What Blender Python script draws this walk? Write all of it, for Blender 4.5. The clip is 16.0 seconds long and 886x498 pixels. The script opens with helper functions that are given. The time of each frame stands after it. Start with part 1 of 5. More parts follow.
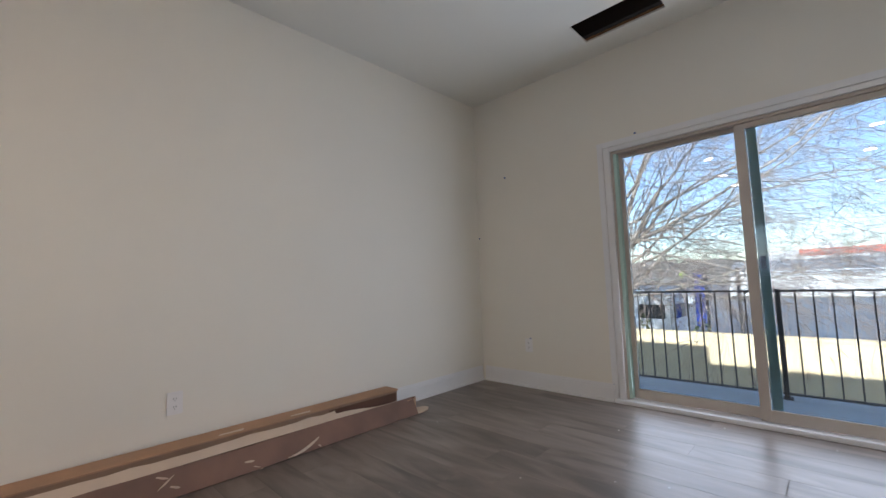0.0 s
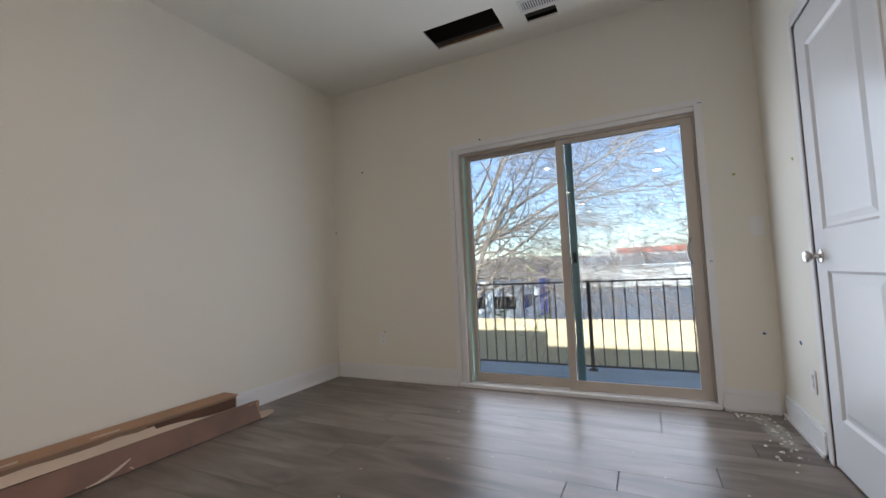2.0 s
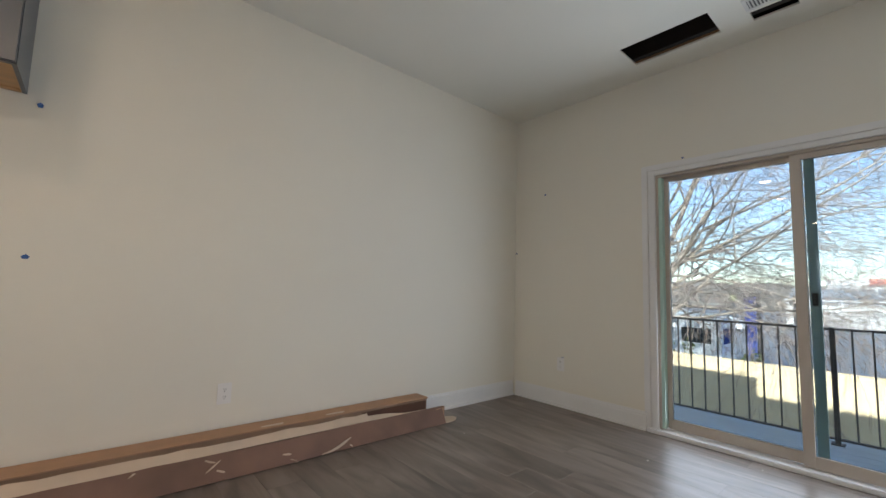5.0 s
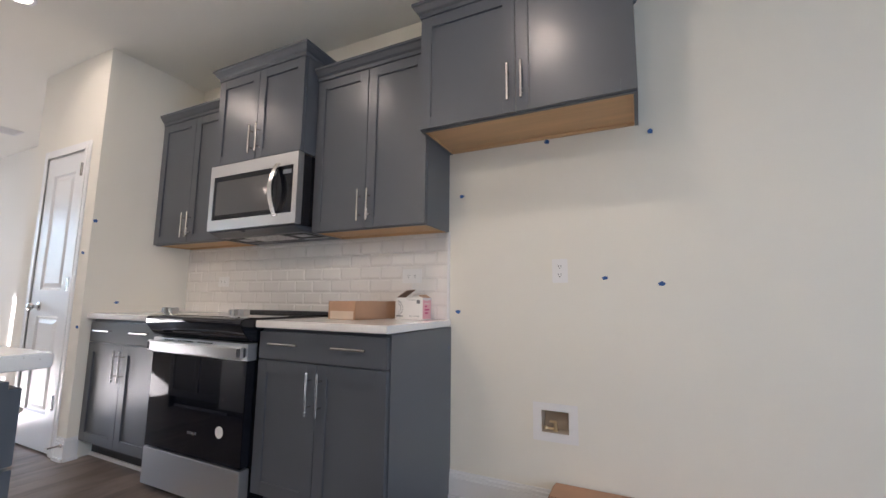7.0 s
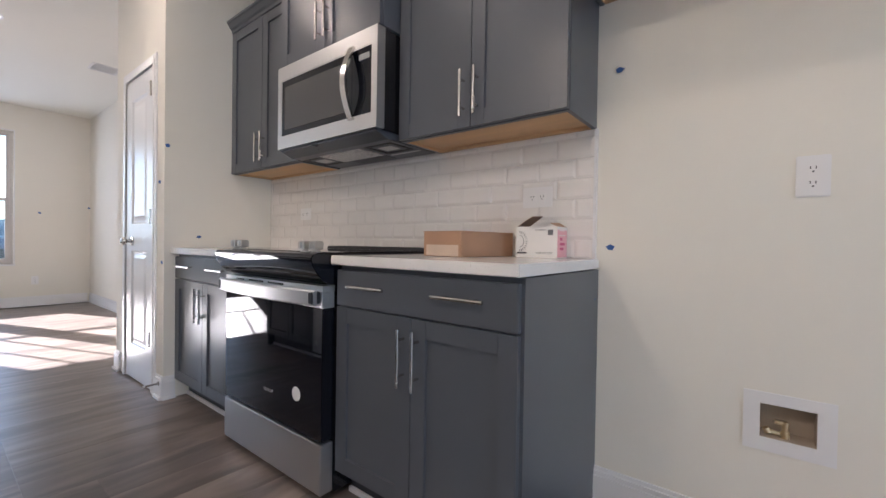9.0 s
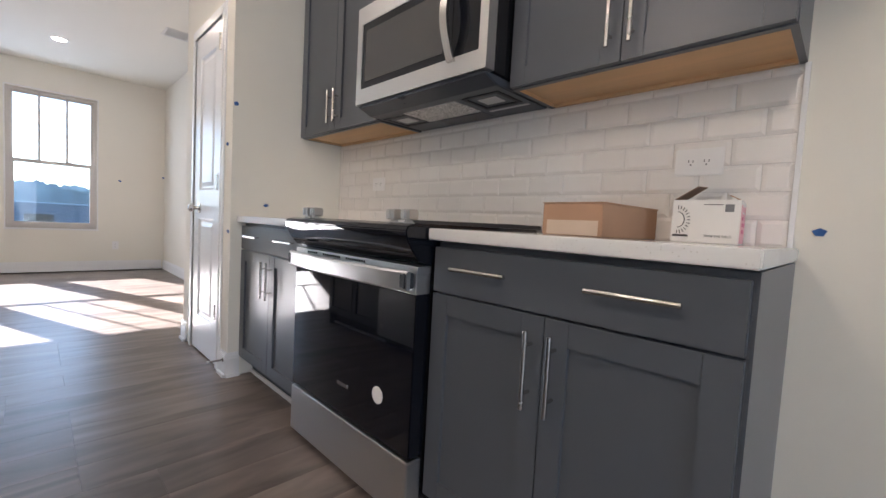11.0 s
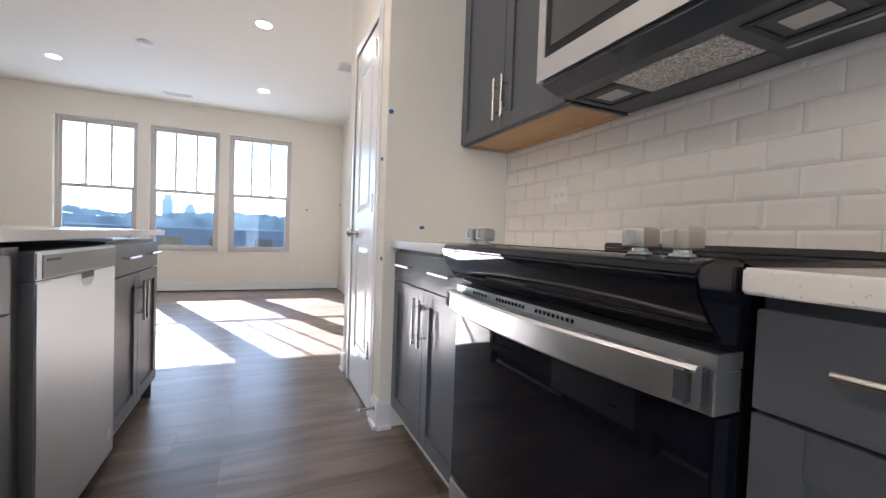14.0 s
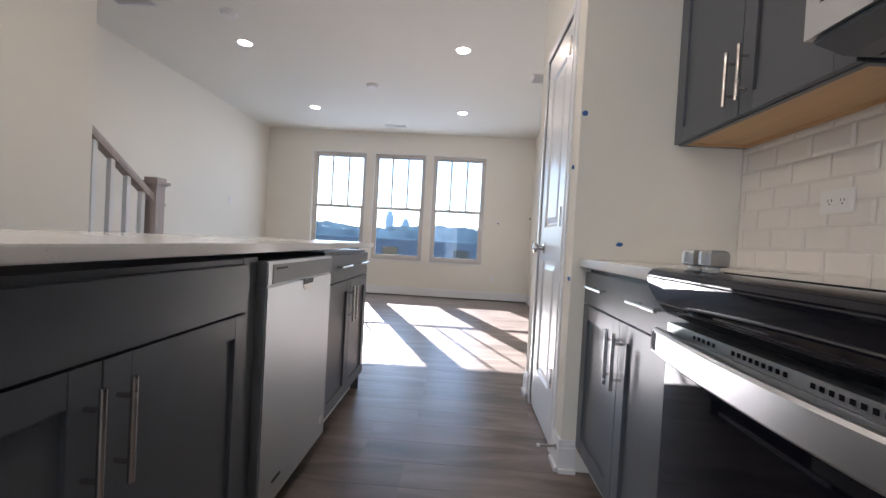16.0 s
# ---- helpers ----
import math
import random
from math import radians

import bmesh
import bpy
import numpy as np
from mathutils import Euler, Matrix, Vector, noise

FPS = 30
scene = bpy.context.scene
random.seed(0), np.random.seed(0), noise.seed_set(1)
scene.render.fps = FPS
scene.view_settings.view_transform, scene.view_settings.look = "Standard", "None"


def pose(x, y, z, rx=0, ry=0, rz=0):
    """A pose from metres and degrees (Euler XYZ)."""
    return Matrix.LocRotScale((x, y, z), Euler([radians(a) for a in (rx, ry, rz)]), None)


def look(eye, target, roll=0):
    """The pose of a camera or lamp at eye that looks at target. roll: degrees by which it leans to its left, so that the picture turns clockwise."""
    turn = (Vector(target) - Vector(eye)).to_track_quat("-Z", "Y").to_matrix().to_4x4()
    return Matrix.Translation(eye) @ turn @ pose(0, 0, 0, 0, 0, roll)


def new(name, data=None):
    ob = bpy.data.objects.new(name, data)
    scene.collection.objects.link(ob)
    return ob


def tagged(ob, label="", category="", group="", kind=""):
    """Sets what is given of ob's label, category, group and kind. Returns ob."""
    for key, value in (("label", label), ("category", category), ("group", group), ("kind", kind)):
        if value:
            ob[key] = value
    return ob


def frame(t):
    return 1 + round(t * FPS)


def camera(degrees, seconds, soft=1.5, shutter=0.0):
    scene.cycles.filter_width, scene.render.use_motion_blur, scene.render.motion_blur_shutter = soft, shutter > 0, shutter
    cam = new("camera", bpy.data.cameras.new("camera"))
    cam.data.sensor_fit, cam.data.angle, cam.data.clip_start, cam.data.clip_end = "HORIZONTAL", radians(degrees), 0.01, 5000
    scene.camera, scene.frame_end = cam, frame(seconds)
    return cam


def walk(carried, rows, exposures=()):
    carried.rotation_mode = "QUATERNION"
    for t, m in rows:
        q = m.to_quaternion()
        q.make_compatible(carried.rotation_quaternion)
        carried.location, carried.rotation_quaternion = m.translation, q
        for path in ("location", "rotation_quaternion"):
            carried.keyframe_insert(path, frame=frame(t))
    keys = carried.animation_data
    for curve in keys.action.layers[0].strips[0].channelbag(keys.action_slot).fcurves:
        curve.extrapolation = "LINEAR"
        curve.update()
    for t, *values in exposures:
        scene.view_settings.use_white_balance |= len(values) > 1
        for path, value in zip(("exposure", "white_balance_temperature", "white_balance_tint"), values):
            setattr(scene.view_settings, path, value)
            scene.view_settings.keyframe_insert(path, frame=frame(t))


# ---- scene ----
cam = camera(94.8, 16.0)
METRES, EYE, TILT, LEAN, TURN = 3.32, 0.96, 0.0, 0.0, -44.9
PATH = [
    (0, (-0.913, 1.278, 0.959), (0.519, 2.664, 1.124), -2.0),
    (0.5, (-0.915, 1.247, 0.961), (0.626, 2.512, 1.113), -2.2),
    (1, (-0.904, 1.221, 0.955), (0.731, 2.363, 1.1), -2.4),
    (1.5, (-0.882, 1.189, 0.951), (0.838, 2.201, 1.082), -2.6),
    (2, (-0.855, 1.153, 0.943), (0.938, 2.03, 1.063), -2.6),
    (2.5, (-0.835, 1.116, 0.932), (1.017, 1.864, 1.048), -2.6),
    (3, (-0.83, 1.093, 0.93), (1.057, 1.746, 1.044), -2.3),
    (3.2, (-0.833, 1.094, 0.93), (1.062, 1.722, 1.046), -2.2),
    (5.3, (-1.01, 1.28, 1.026), (-0.033, 3.014, 1.227), 1.7),
    (5.5, (-1.039, 1.331, 1.017), (-0.324, 3.186, 1.236), 1.3),
    (6, (-1.157, 1.455, 0.997), (-1.116, 3.436, 1.266), 1.0),
    (6.5, (-1.231, 1.654, 0.993), (-1.791, 3.553, 1.275), 0.5),
    (7, (-1.297, 1.805, 1.016), (-2.159, 3.592, 1.267), 0.6),
    (7.5, (-1.438, 1.938, 0.995), (-2.386, 3.689, 1.189), 1.5),
    (8, (-1.584, 2.054, 0.987), (-2.575, 3.788, 1.097), 2.2),
    (8.5, (-1.67, 2.157, 0.972), (-2.761, 3.832, 1.023), 1.7),
    (9, (-1.759, 2.314, 0.959), (-2.993, 3.888, 0.934), 0.9),
    (9.2, (-1.777, 2.353, 0.959), (-3.059, 3.887, 0.891), 0.6),
    (11.3, (-2.18, 2.433, 0.919), (-3.612, 3.822, 0.786), 3.1),
    (11.5, (-2.196, 2.433, 0.936), (-3.658, 3.79, 0.793), 2.7),
    (12, (-2.288, 2.469, 0.92), (-3.825, 3.742, 0.796), 2.4),
    (12.5, (-2.363, 2.545, 0.921), (-3.98, 3.717, 0.8), 1.7),
    (13, (-2.427, 2.619, 0.922), (-4.113, 3.69, 0.817), 1.3),
    (13.5, (-2.53, 2.654, 0.938), (-4.285, 3.61, 0.858), 1.6),
    (14, (-2.68, 2.673, 0.935), (-4.508, 3.482, 0.878), 2.1),
    (14.5, (-2.79, 2.646, 0.946), (-4.691, 3.265, 0.906), 2.9),
    (15, (-2.84, 2.642, 0.952), (-4.802, 3.027, 0.918), 3.4),
    (15.5, (-2.846, 2.677, 0.952), (-4.841, 2.816, 0.917), 3.5),
    (16, (-2.824, 2.73, 0.951), (-4.822, 2.639, 0.914), 3.2),
]
EXPOSURES = [(0, 2.80, 6300, 22), (3, 2.66, 6700, 20), (5.5, 3.02, 6450, 17), (6.5, 3.36, 5950, 18), (7.5, 3.28, 5780, 20), (9, 3.28, 5760, 20), (11.5, 3.28, 5850, 18), (13, 3.46, 5830, 19), (14.5, 3.34, 5800, 18), (16, 3.05, 5750, 18)]
walk(cam, [(t, look(eye, target, roll)) for t, eye, target, roll in PATH], EXPOSURES)


# ---- world, sun, lamps ----
SUN = Vector((-1.0, -0.392, 0.58)).normalized()
world = bpy.data.worlds.new("world")
scene.world = world
world.use_nodes = True
wn = world.node_tree
sky = wn.nodes.new("ShaderNodeTexSky")
sky.sky_type = "NISHITA"
sky.sun_disc = False
sky.sun_elevation = math.asin(SUN.z)
sky.sun_rotation = math.atan2(SUN.x, SUN.y)
sky.air_density, sky.dust_density, sky.ozone_density = 1.0, 0.25, 0.9
wn.links.new(sky.outputs[0], wn.nodes["Background"].inputs[0])
wn.nodes["Background"].inputs[1].default_value = 0.10

sun = new("sun", bpy.data.lights.new("sun", "SUN"))
sun.data.energy, sun.data.angle, sun.data.color = 4.0, radians(0.5), (1.0, 0.93, 0.82)
sun.matrix_world = look((0, 0, 20), Vector((0, 0, 20)) - SUN)


def area(name, eye, target, w, h, watts, color, spread=170):
    ob = new(name, bpy.data.lights.new(name, "AREA"))
    ob.data.shape, ob.data.size, ob.data.size_y = "RECTANGLE", w, h
    ob.data.energy, ob.data.color = watts, color
    ob.data.spread = radians(spread)
    ob.matrix_world = look(eye, target)
    return ob


area("door_daylight", (2.306, 1.675, 1.03), (0.0, 1.675, 0.95), 1.66, 1.84, 3.9, (0.74, 0.89, 1.0), 172)
for wy in (0.555, 1.60, 2.62):
    area("window_daylight", (-9.842, wy, 1.5), (-8.0, wy, 1.40), 0.84, 1.74, 1.0, (0.66, 0.82, 1.0))


# ---- plan, metres ----
XE, XW, YN, YS, YC = 2.295, -9.80, 3.876, -0.72, 0.435
CEIL = 2.763
PX, PY, PX2 = -4.572, 3.20, -5.53
WINDOWS = [(0.085, 1.01), (1.155, 2.04), (2.175, 3.07)]
WZ0, WZ1 = 0.59, 2.40
SY0, SY1, SZ1 = 0.785, 2.565, 1.985
STAIR_X = -5.225
CX = -8.2


# ---- materials ----
def material(name, color, rough=0.5, metal=0.0, vary=0.06, scale=3.0, bump=0.0, bump_scale=200.0, coat=0.0,
             stretch=(1, 1, 1), spec=0.5, random_value=0.0, rough_vary=0.12):
    m = bpy.data.materials.new(name)
    m.use_nodes = True
    t = m.node_tree
    b = t.nodes["Principled BSDF"]
    b.inputs["Roughness"].default_value = rough
    b.inputs["Metallic"].default_value = metal
    b.inputs["Coat Weight"].default_value = coat
    b.inputs["Specular IOR Level"].default_value = spec
    co = t.nodes.new("ShaderNodeTexCoord")
    mp = t.nodes.new("ShaderNodeMapping")
    mp.inputs["Scale"].default_value = stretch
    t.links.new(co.outputs["Object"], mp.inputs[0])
    n = t.nodes.new("ShaderNodeTexNoise")
    n.inputs["Scale"].default_value = scale
    n.inputs["Detail"].default_value = 5
    t.links.new(mp.outputs[0], n.inputs["Vector"])
    hsv = t.nodes.new("ShaderNodeHueSaturation")
    hsv.inputs["Color"].default_value = (*color, 1)
    mr = t.nodes.new("ShaderNodeMapRange")
    mr.inputs["From Min"].default_value, mr.inputs["From Max"].default_value = 0.3, 0.7
    mr.inputs["To Min"].default_value, mr.inputs["To Max"].default_value = 1 - vary, 1 + vary
    t.links.new(n.outputs["Fac"], mr.inputs["Value"])
    value = mr.outputs[0]
    if random_value:
        oi = t.nodes.new("ShaderNodeObjectInfo")
        m2 = t.nodes.new("ShaderNodeMapRange")
        m2.inputs["To Min"].default_value, m2.inputs["To Max"].default_value = 1 - random_value, 1 + random_value
        t.links.new(oi.outputs["Random"], m2.inputs["Value"])
        mu = t.nodes.new("ShaderNodeMath")
        mu.operation = "MULTIPLY"
        t.links.new(value, mu.inputs[0])
        t.links.new(m2.outputs[0], mu.inputs[1])
        value = mu.outputs[0]
    t.links.new(value, hsv.inputs["Value"])
    t.links.new(hsv.outputs[0], b.inputs["Base Color"])
    rr = t.nodes.new("ShaderNodeMapRange")
    rr.inputs["From Min"].default_value, rr.inputs["From Max"].default_value = 0.3, 0.7
    rr.inputs["To Min"].default_value, rr.inputs["To Max"].default_value = rough * (1 - rough_vary), min(1.0, rough * (1 + rough_vary))
    t.links.new(n.outputs["Fac"], rr.inputs["Value"])
    t.links.new(rr.outputs[0], b.inputs["Roughness"])
    if bump:
        n2 = t.nodes.new("ShaderNodeTexNoise")
        n2.inputs["Scale"].default_value = bump_scale
        n2.inputs["Detail"].default_value = 3
        t.links.new(mp.outputs[0], n2.inputs["Vector"])
        bp = t.nodes.new("ShaderNodeBump")
        bp.inputs["Strength"].default_value = bump
        bp.inputs["Distance"].default_value = 0.001
        t.links.new(n2.outputs["Fac"], bp.inputs["Height"])
        t.links.new(bp.outputs[0], b.inputs["Normal"])
    return m


def emitter(name, color, strength):
    m = bpy.data.materials.new(name)
    m.use_nodes = True
    b = m.node_tree.nodes["Principled BSDF"]
    b.inputs["Base Color"].default_value = (*color, 1)
    b.inputs["Emission Color"].default_value = (*color, 1)
    b.inputs["Emission Strength"].default_value = strength
    return m


def glass(name, color, rough=0.0):
    """Thin pane: mostly clear, with a Fresnel reflection."""
    m = bpy.data.materials.new(name)
    m.use_nodes = True
    t = m.node_tree
    t.nodes.remove(t.nodes["Principled BSDF"])
    tr = t.nodes.new("ShaderNodeBsdfTransparent")
    tr.inputs[0].default_value = (*color, 1)
    gl = t.nodes.new("ShaderNodeBsdfGlossy")
    gl.inputs["Roughness"].default_value = rough
    fr = t.nodes.new("ShaderNodeFresnel")
    fr.inputs["IOR"].default_value = 1.5
    mx = t.nodes.new("ShaderNodeMixShader")
    t.links.new(fr.outputs[0], mx.inputs[0])
    t.links.new(tr.outputs[0], mx.inputs[1])
    t.links.new(gl.outputs[0], mx.inputs[2])
    t.links.new(mx.outputs[0], t.nodes["Material Output"].inputs[0])
    return m


def plank_material():
    m = material("plank_vinyl", (0.20, 0.158, 0.130), rough=0.34, vary=0.0, random_value=0.10, bump=0.15, bump_scale=50, spec=0.5, stretch=(9, 0.8, 1))
    t = m.node_tree
    b = t.nodes["Principled BSDF"]
    hsv = t.nodes["Hue/Saturation/Value"]
    co = t.nodes["Texture Coordinate"]
    oi = t.nodes.new("ShaderNodeObjectInfo")
    add = t.nodes.new("ShaderNodeVectorMath")
    add.operation = "MULTIPLY_ADD"
    t.links.new(oi.outputs["Random"], add.inputs[0])
    add.inputs[1].default_value = (37, 53, 11)
    t.links.new(co.outputs["Object"], add.inputs[2])
    mp = t.nodes.new("ShaderNodeMapping")
    mp.inputs["Scale"].default_value = (6.5, 1.2, 1)
    t.links.new(add.outputs[0], mp.inputs[0])
    n = t.nodes.new("ShaderNodeTexNoise")
    n.inputs["Scale"].default_value, n.inputs["Detail"].default_value, n.inputs["Distortion"].default_value = 1.0, 7, 1.3
    t.links.new(mp.outputs[0], n.inputs["Vector"])
    cr = t.nodes.new("ShaderNodeValToRGB")
    cr.color_ramp.elements[0].position, cr.color_ramp.elements[0].color = 0.32, (0.100, 0.079, 0.068, 1)
    cr.color_ramp.elements[1].position, cr.color_ramp.elements[1].color = 0.72, (0.258, 0.210, 0.179, 1)
    t.links.new(n.outputs["Fac"], cr.inputs[0])
    t.links.new(cr.outputs[0], hsv.inputs["Color"])
    return m


M_WALL = material("wall_paint", (0.81, 0.78, 0.70), rough=0.75, vary=0.012, scale=1.2, bump=0.25, bump_scale=350, spec=0.25)
M_CEIL = material("ceiling_paint", (0.82, 0.81, 0.75), rough=0.85, vary=0.012, scale=1.0, bump=0.25, bump_scale=300, spec=0.2)
M_TRIM = material("white_trim_paint", (0.80, 0.80, 0.80), rough=0.32, vary=0.02, scale=4, bump=0.08, bump_scale=120)
M_DOOR = material("white_door_paint", (0.77, 0.78, 0.79), rough=0.30, vary=0.006, scale=2, bump=0.02, bump_scale=60, rough_vary=0.02)
M_PLANK = plank_material()
M_CAB = material("grey_cabinet_paint", (0.098, 0.108, 0.124), rough=0.30, vary=0.03, scale=1.2, bump=0.05, bump_scale=160, rough_vary=0.02)
M_CABIN = material("raw_birch_ply", (0.62, 0.40, 0.21), rough=0.55, vary=0.10, scale=4, bump=0.1, stretch=(0.6, 6, 6))
M_TOE = material("toe_kick_dark", (0.035, 0.038, 0.045), rough=0.6)
M_STEEL = material("stainless_steel", (0.62, 0.62, 0.62), rough=0.38, metal=1.0, vary=0.01, scale=1.5, rough_vary=0.03)
M_NICKEL = material("brushed_nickel", (0.60, 0.58, 0.55), rough=0.25, metal=1.0, vary=0.03, scale=9)
M_SATIN = material("satin_silver_knob", (0.52, 0.51, 0.49), rough=0.34, metal=0.85, vary=0.02)
M_BLACK = material("black_enamel", (0.010, 0.010, 0.012), rough=0.16, vary=0.1)
M_BLACKGLASS = material("black_glass", (0.005, 0.006, 0.010), rough=0.03, vary=0.0, spec=0.55)
# Grey base paints the room's reflection into the microwave window.
M_SCREEN = material("reflection_grey_glass", (0.085, 0.085, 0.085), rough=0.10, vary=0.02)
M_DISH = material("brushed_dishwasher_steel", (0.54, 0.56, 0.58), rough=0.38, metal=0.95, vary=0.01, scale=1.5, rough_vary=0.03)
M_DARKPL = material("dark_plastic", (0.02, 0.021, 0.024), rough=0.45, vary=0.1)
M_SASH = material("clay_grey_vinyl_sash", (0.58, 0.55, 0.52), rough=0.4, vary=0.03)
M_TILE = material("white_glazed_tile", (0.83, 0.80, 0.765), rough=0.16, vary=0.02, scale=2, random_value=0.02, bump=0.04, bump_scale=14)
M_GROUT = material("grout", (0.68, 0.66, 0.63), rough=0.9, vary=0.06, scale=40, bump=0.3)
M_PLASTIC = material("white_plastic", (0.82, 0.81, 0.80), rough=0.3, vary=0.01)
M_BEIGEVINYL = material("tan_vinyl_frame", (0.52, 0.46, 0.40), rough=0.42, vary=0.03)
M_CARD = material("cardboard", (0.42, 0.25, 0.155), rough=0.85, vary=0.10, scale=6, bump=0.25, bump_scale=60)
M_CARDP = material("cardboard_light", (0.62, 0.49, 0.38), rough=0.85, vary=0.08, scale=6, bump=0.2, bump_scale=60)
M_WHITECARD = material("white_carton", (0.78, 0.76, 0.73), rough=0.5, vary=0.03, scale=8)
M_MAGENTA = material("magenta_print", (0.60, 0.07, 0.20), rough=0.5)
# Brown darkened so the carton's inner shade sits in the colour.
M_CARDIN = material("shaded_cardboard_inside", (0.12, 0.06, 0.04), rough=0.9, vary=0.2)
M_CARDD = material("dark_cardboard_inside", (0.22, 0.135, 0.085), rough=0.85, vary=0.1, scale=6)
M_PINK = material("pink_print", (0.80, 0.42, 0.46), rough=0.5)
M_INK = material("black_print", (0.04, 0.04, 0.045), rough=0.6)
M_TAPE = material("blue_tape", (0.04, 0.12, 0.34), rough=0.7, vary=0.1, scale=30)
M_TAPEG = material("green_tape", (0.36, 0.42, 0.14), rough=0.7, vary=0.1, scale=30)
M_GLASS = glass("window_glass", (0.56, 0.62, 0.64))
M_GLASSE = glass("tinted_door_glass", (0.50, 0.57, 0.60))
M_TRACK = material("green_grey_track", (0.50, 0.70, 0.63), rough=0.5)
M_DULL = material("dull_grey_metal", (0.30, 0.29, 0.28), rough=0.4, metal=0.6)
M_UNDER = material("dark_grey_enamel", (0.055, 0.064, 0.080), rough=0.3)
M_LENS = material("frosted_lens", (0.66, 0.66, 0.65), rough=0.5)
# Strong fine colour noise paints glints onto the mesh.
M_MESH = material("aluminium_mesh", (0.66, 0.64, 0.62), rough=0.30, metal=0.6, vary=0.7, scale=170, bump=1.0, bump_scale=420)
M_IRON = material("dark_iron", (0.15, 0.115, 0.095), rough=0.5, metal=0.3, vary=0.1)
M_DECK = material("grey_deck_board", (0.80, 0.77, 0.71), rough=0.75, vary=0.1, scale=6, bump=0.4, stretch=(8, 1, 1))
M_JOIST = material("raw_joist_wood", (0.36, 0.20, 0.10), rough=0.8, vary=0.2, scale=8)
# Timber taken near black: the shade of the roof void is in its colour.
M_HOLE = material("void_shade_timber", (0.022, 0.016, 0.014), rough=0.9, vary=0.3, scale=8)
M_NEWEL = material("taupe_stained_wood", (0.40, 0.34, 0.31), rough=0.4, vary=0.12, scale=4, bump=0.2, stretch=(8, 8, 1))
M_LAMP = emitter("downlight_lens", (1.0, 0.86, 0.66), 3.0)
M_VENT = material("vent_white_metal", (0.72, 0.72, 0.71), rough=0.45)
M_VENTDARK = material("vent_gap_grey", (0.16, 0.16, 0.17), rough=0.8)
M_BRASS = material("brass", (0.85, 0.70, 0.45), rough=0.3, metal=1.0)
M_DEBRIS = material("plaster_crumbs", (0.66, 0.63, 0.57), rough=0.95, vary=0.2, scale=80)


def quartz_material():
    m = material("white_quartz", (0.79, 0.78, 0.76), rough=0.16, vary=0.03, scale=5, coat=0.2)
    t = m.node_tree
    v = t.nodes.new("ShaderNodeTexVoronoi")
    v.inputs["Scale"].default_value = 110
    co = t.nodes["Texture Coordinate"]
    t.links.new(co.outputs["Object"], v.inputs["Vector"])
    cr = t.nodes.new("ShaderNodeValToRGB")
    cr.color_ramp.elements[0].position, cr.color_ramp.elements[0].color = 0.06, (0.52, 0.48, 0.44, 1)
    cr.color_ramp.elements[1].position, cr.color_ramp.elements[1].color = 0.16, (0.79, 0.78, 0.76, 1)
    t.links.new(v.outputs["Distance"], cr.inputs[0])
    t.links.new(cr.outputs[0], t.nodes["Hue/Saturation/Value"].inputs["Color"])
    return m


M_QUARTZ = quartz_material()


# ---- mesh helpers ----
ORIGIN = {}


def thing(name, at, label, category, group=""):
    ob = new(name)
    ob.location = at
    ob.empty_display_size = 0.1
    ORIGIN[ob] = Vector(at)
    return tagged(ob, label, category, group)


def box(bm, x0, x1, y0, y1, z0, z1):
    x0, x1, y0, y1, z0, z1 = min(x0, x1), max(x0, x1), min(y0, y1), max(y0, y1), min(z0, z1), max(z0, z1)
    v = [bm.verts.new(p) for p in ((x0, y0, z0), (x1, y0, z0), (x1, y1, z0), (x0, y1, z0),
                                   (x0, y0, z1), (x1, y0, z1), (x1, y1, z1), (x0, y1, z1))]
    for f in ((3, 2, 1, 0), (4, 5, 6, 7), (0, 1, 5, 4), (1, 2, 6, 5), (2, 3, 7, 6), (3, 0, 4, 7)):
        bm.faces.new([v[i] for i in f])
    return v


def boxes(*args):
    bm = bmesh.new()
    for a in args:
        box(bm, *a)
    return bm


def cyl(bm, a, b, r0, r1=None, n=16):
    """A capped round bar from a to b."""
    r1 = r0 if r1 is None else r1
    a, b = Vector(a), Vector(b)
    q = (b - a).to_track_quat("Z", "Y")
    rings = []
    for p, r in ((a, r0), (b, r1)):
        rings.append([bm.verts.new(p + q @ Vector((r * math.cos(2 * math.pi * i / n), r * math.sin(2 * math.pi * i / n), 0))) for i in range(n)])
    for i in range(n):
        bm.faces.new((rings[0][i], rings[0][(i + 1) % n], rings[1][(i + 1) % n], rings[1][i]))
    bm.faces.new(rings[0][::-1])
    bm.faces.new(rings[1])


def lathe(bm, centre, axis, profile, n=24):
    """Turns a profile of (distance along axis, radius) round the axis."""
    centre = Vector(centre)
    q = Vector(axis).to_track_quat("Z", "Y")
    rings = [[bm.verts.new(centre + q @ Vector((r * math.cos(2 * math.pi * i / n), r * math.sin(2 * math.pi * i / n), d))) for i in range(n)] for d, r in profile]
    for p, s in zip(rings, rings[1:]):
        for i in range(n):
            bm.faces.new((p[i], p[(i + 1) % n], s[(i + 1) % n], s[i]))
    bm.faces.new(rings[0][::-1])
    bm.faces.new(rings[-1])


def rings(bm, loops):
    """Bridges a stack of closed loops of equal length, and caps both ends."""
    rs = [[bm.verts.new(p) for p in lp] for lp in loops]
    n = len(rs[0])
    for p, s in zip(rs, rs[1:]):
        for i in range(n):
            bm.faces.new((p[i], p[(i + 1) % n], s[(i + 1) % n], s[i]))
    bm.faces.new(rs[0][::-1])
    bm.faces.new(rs[-1])


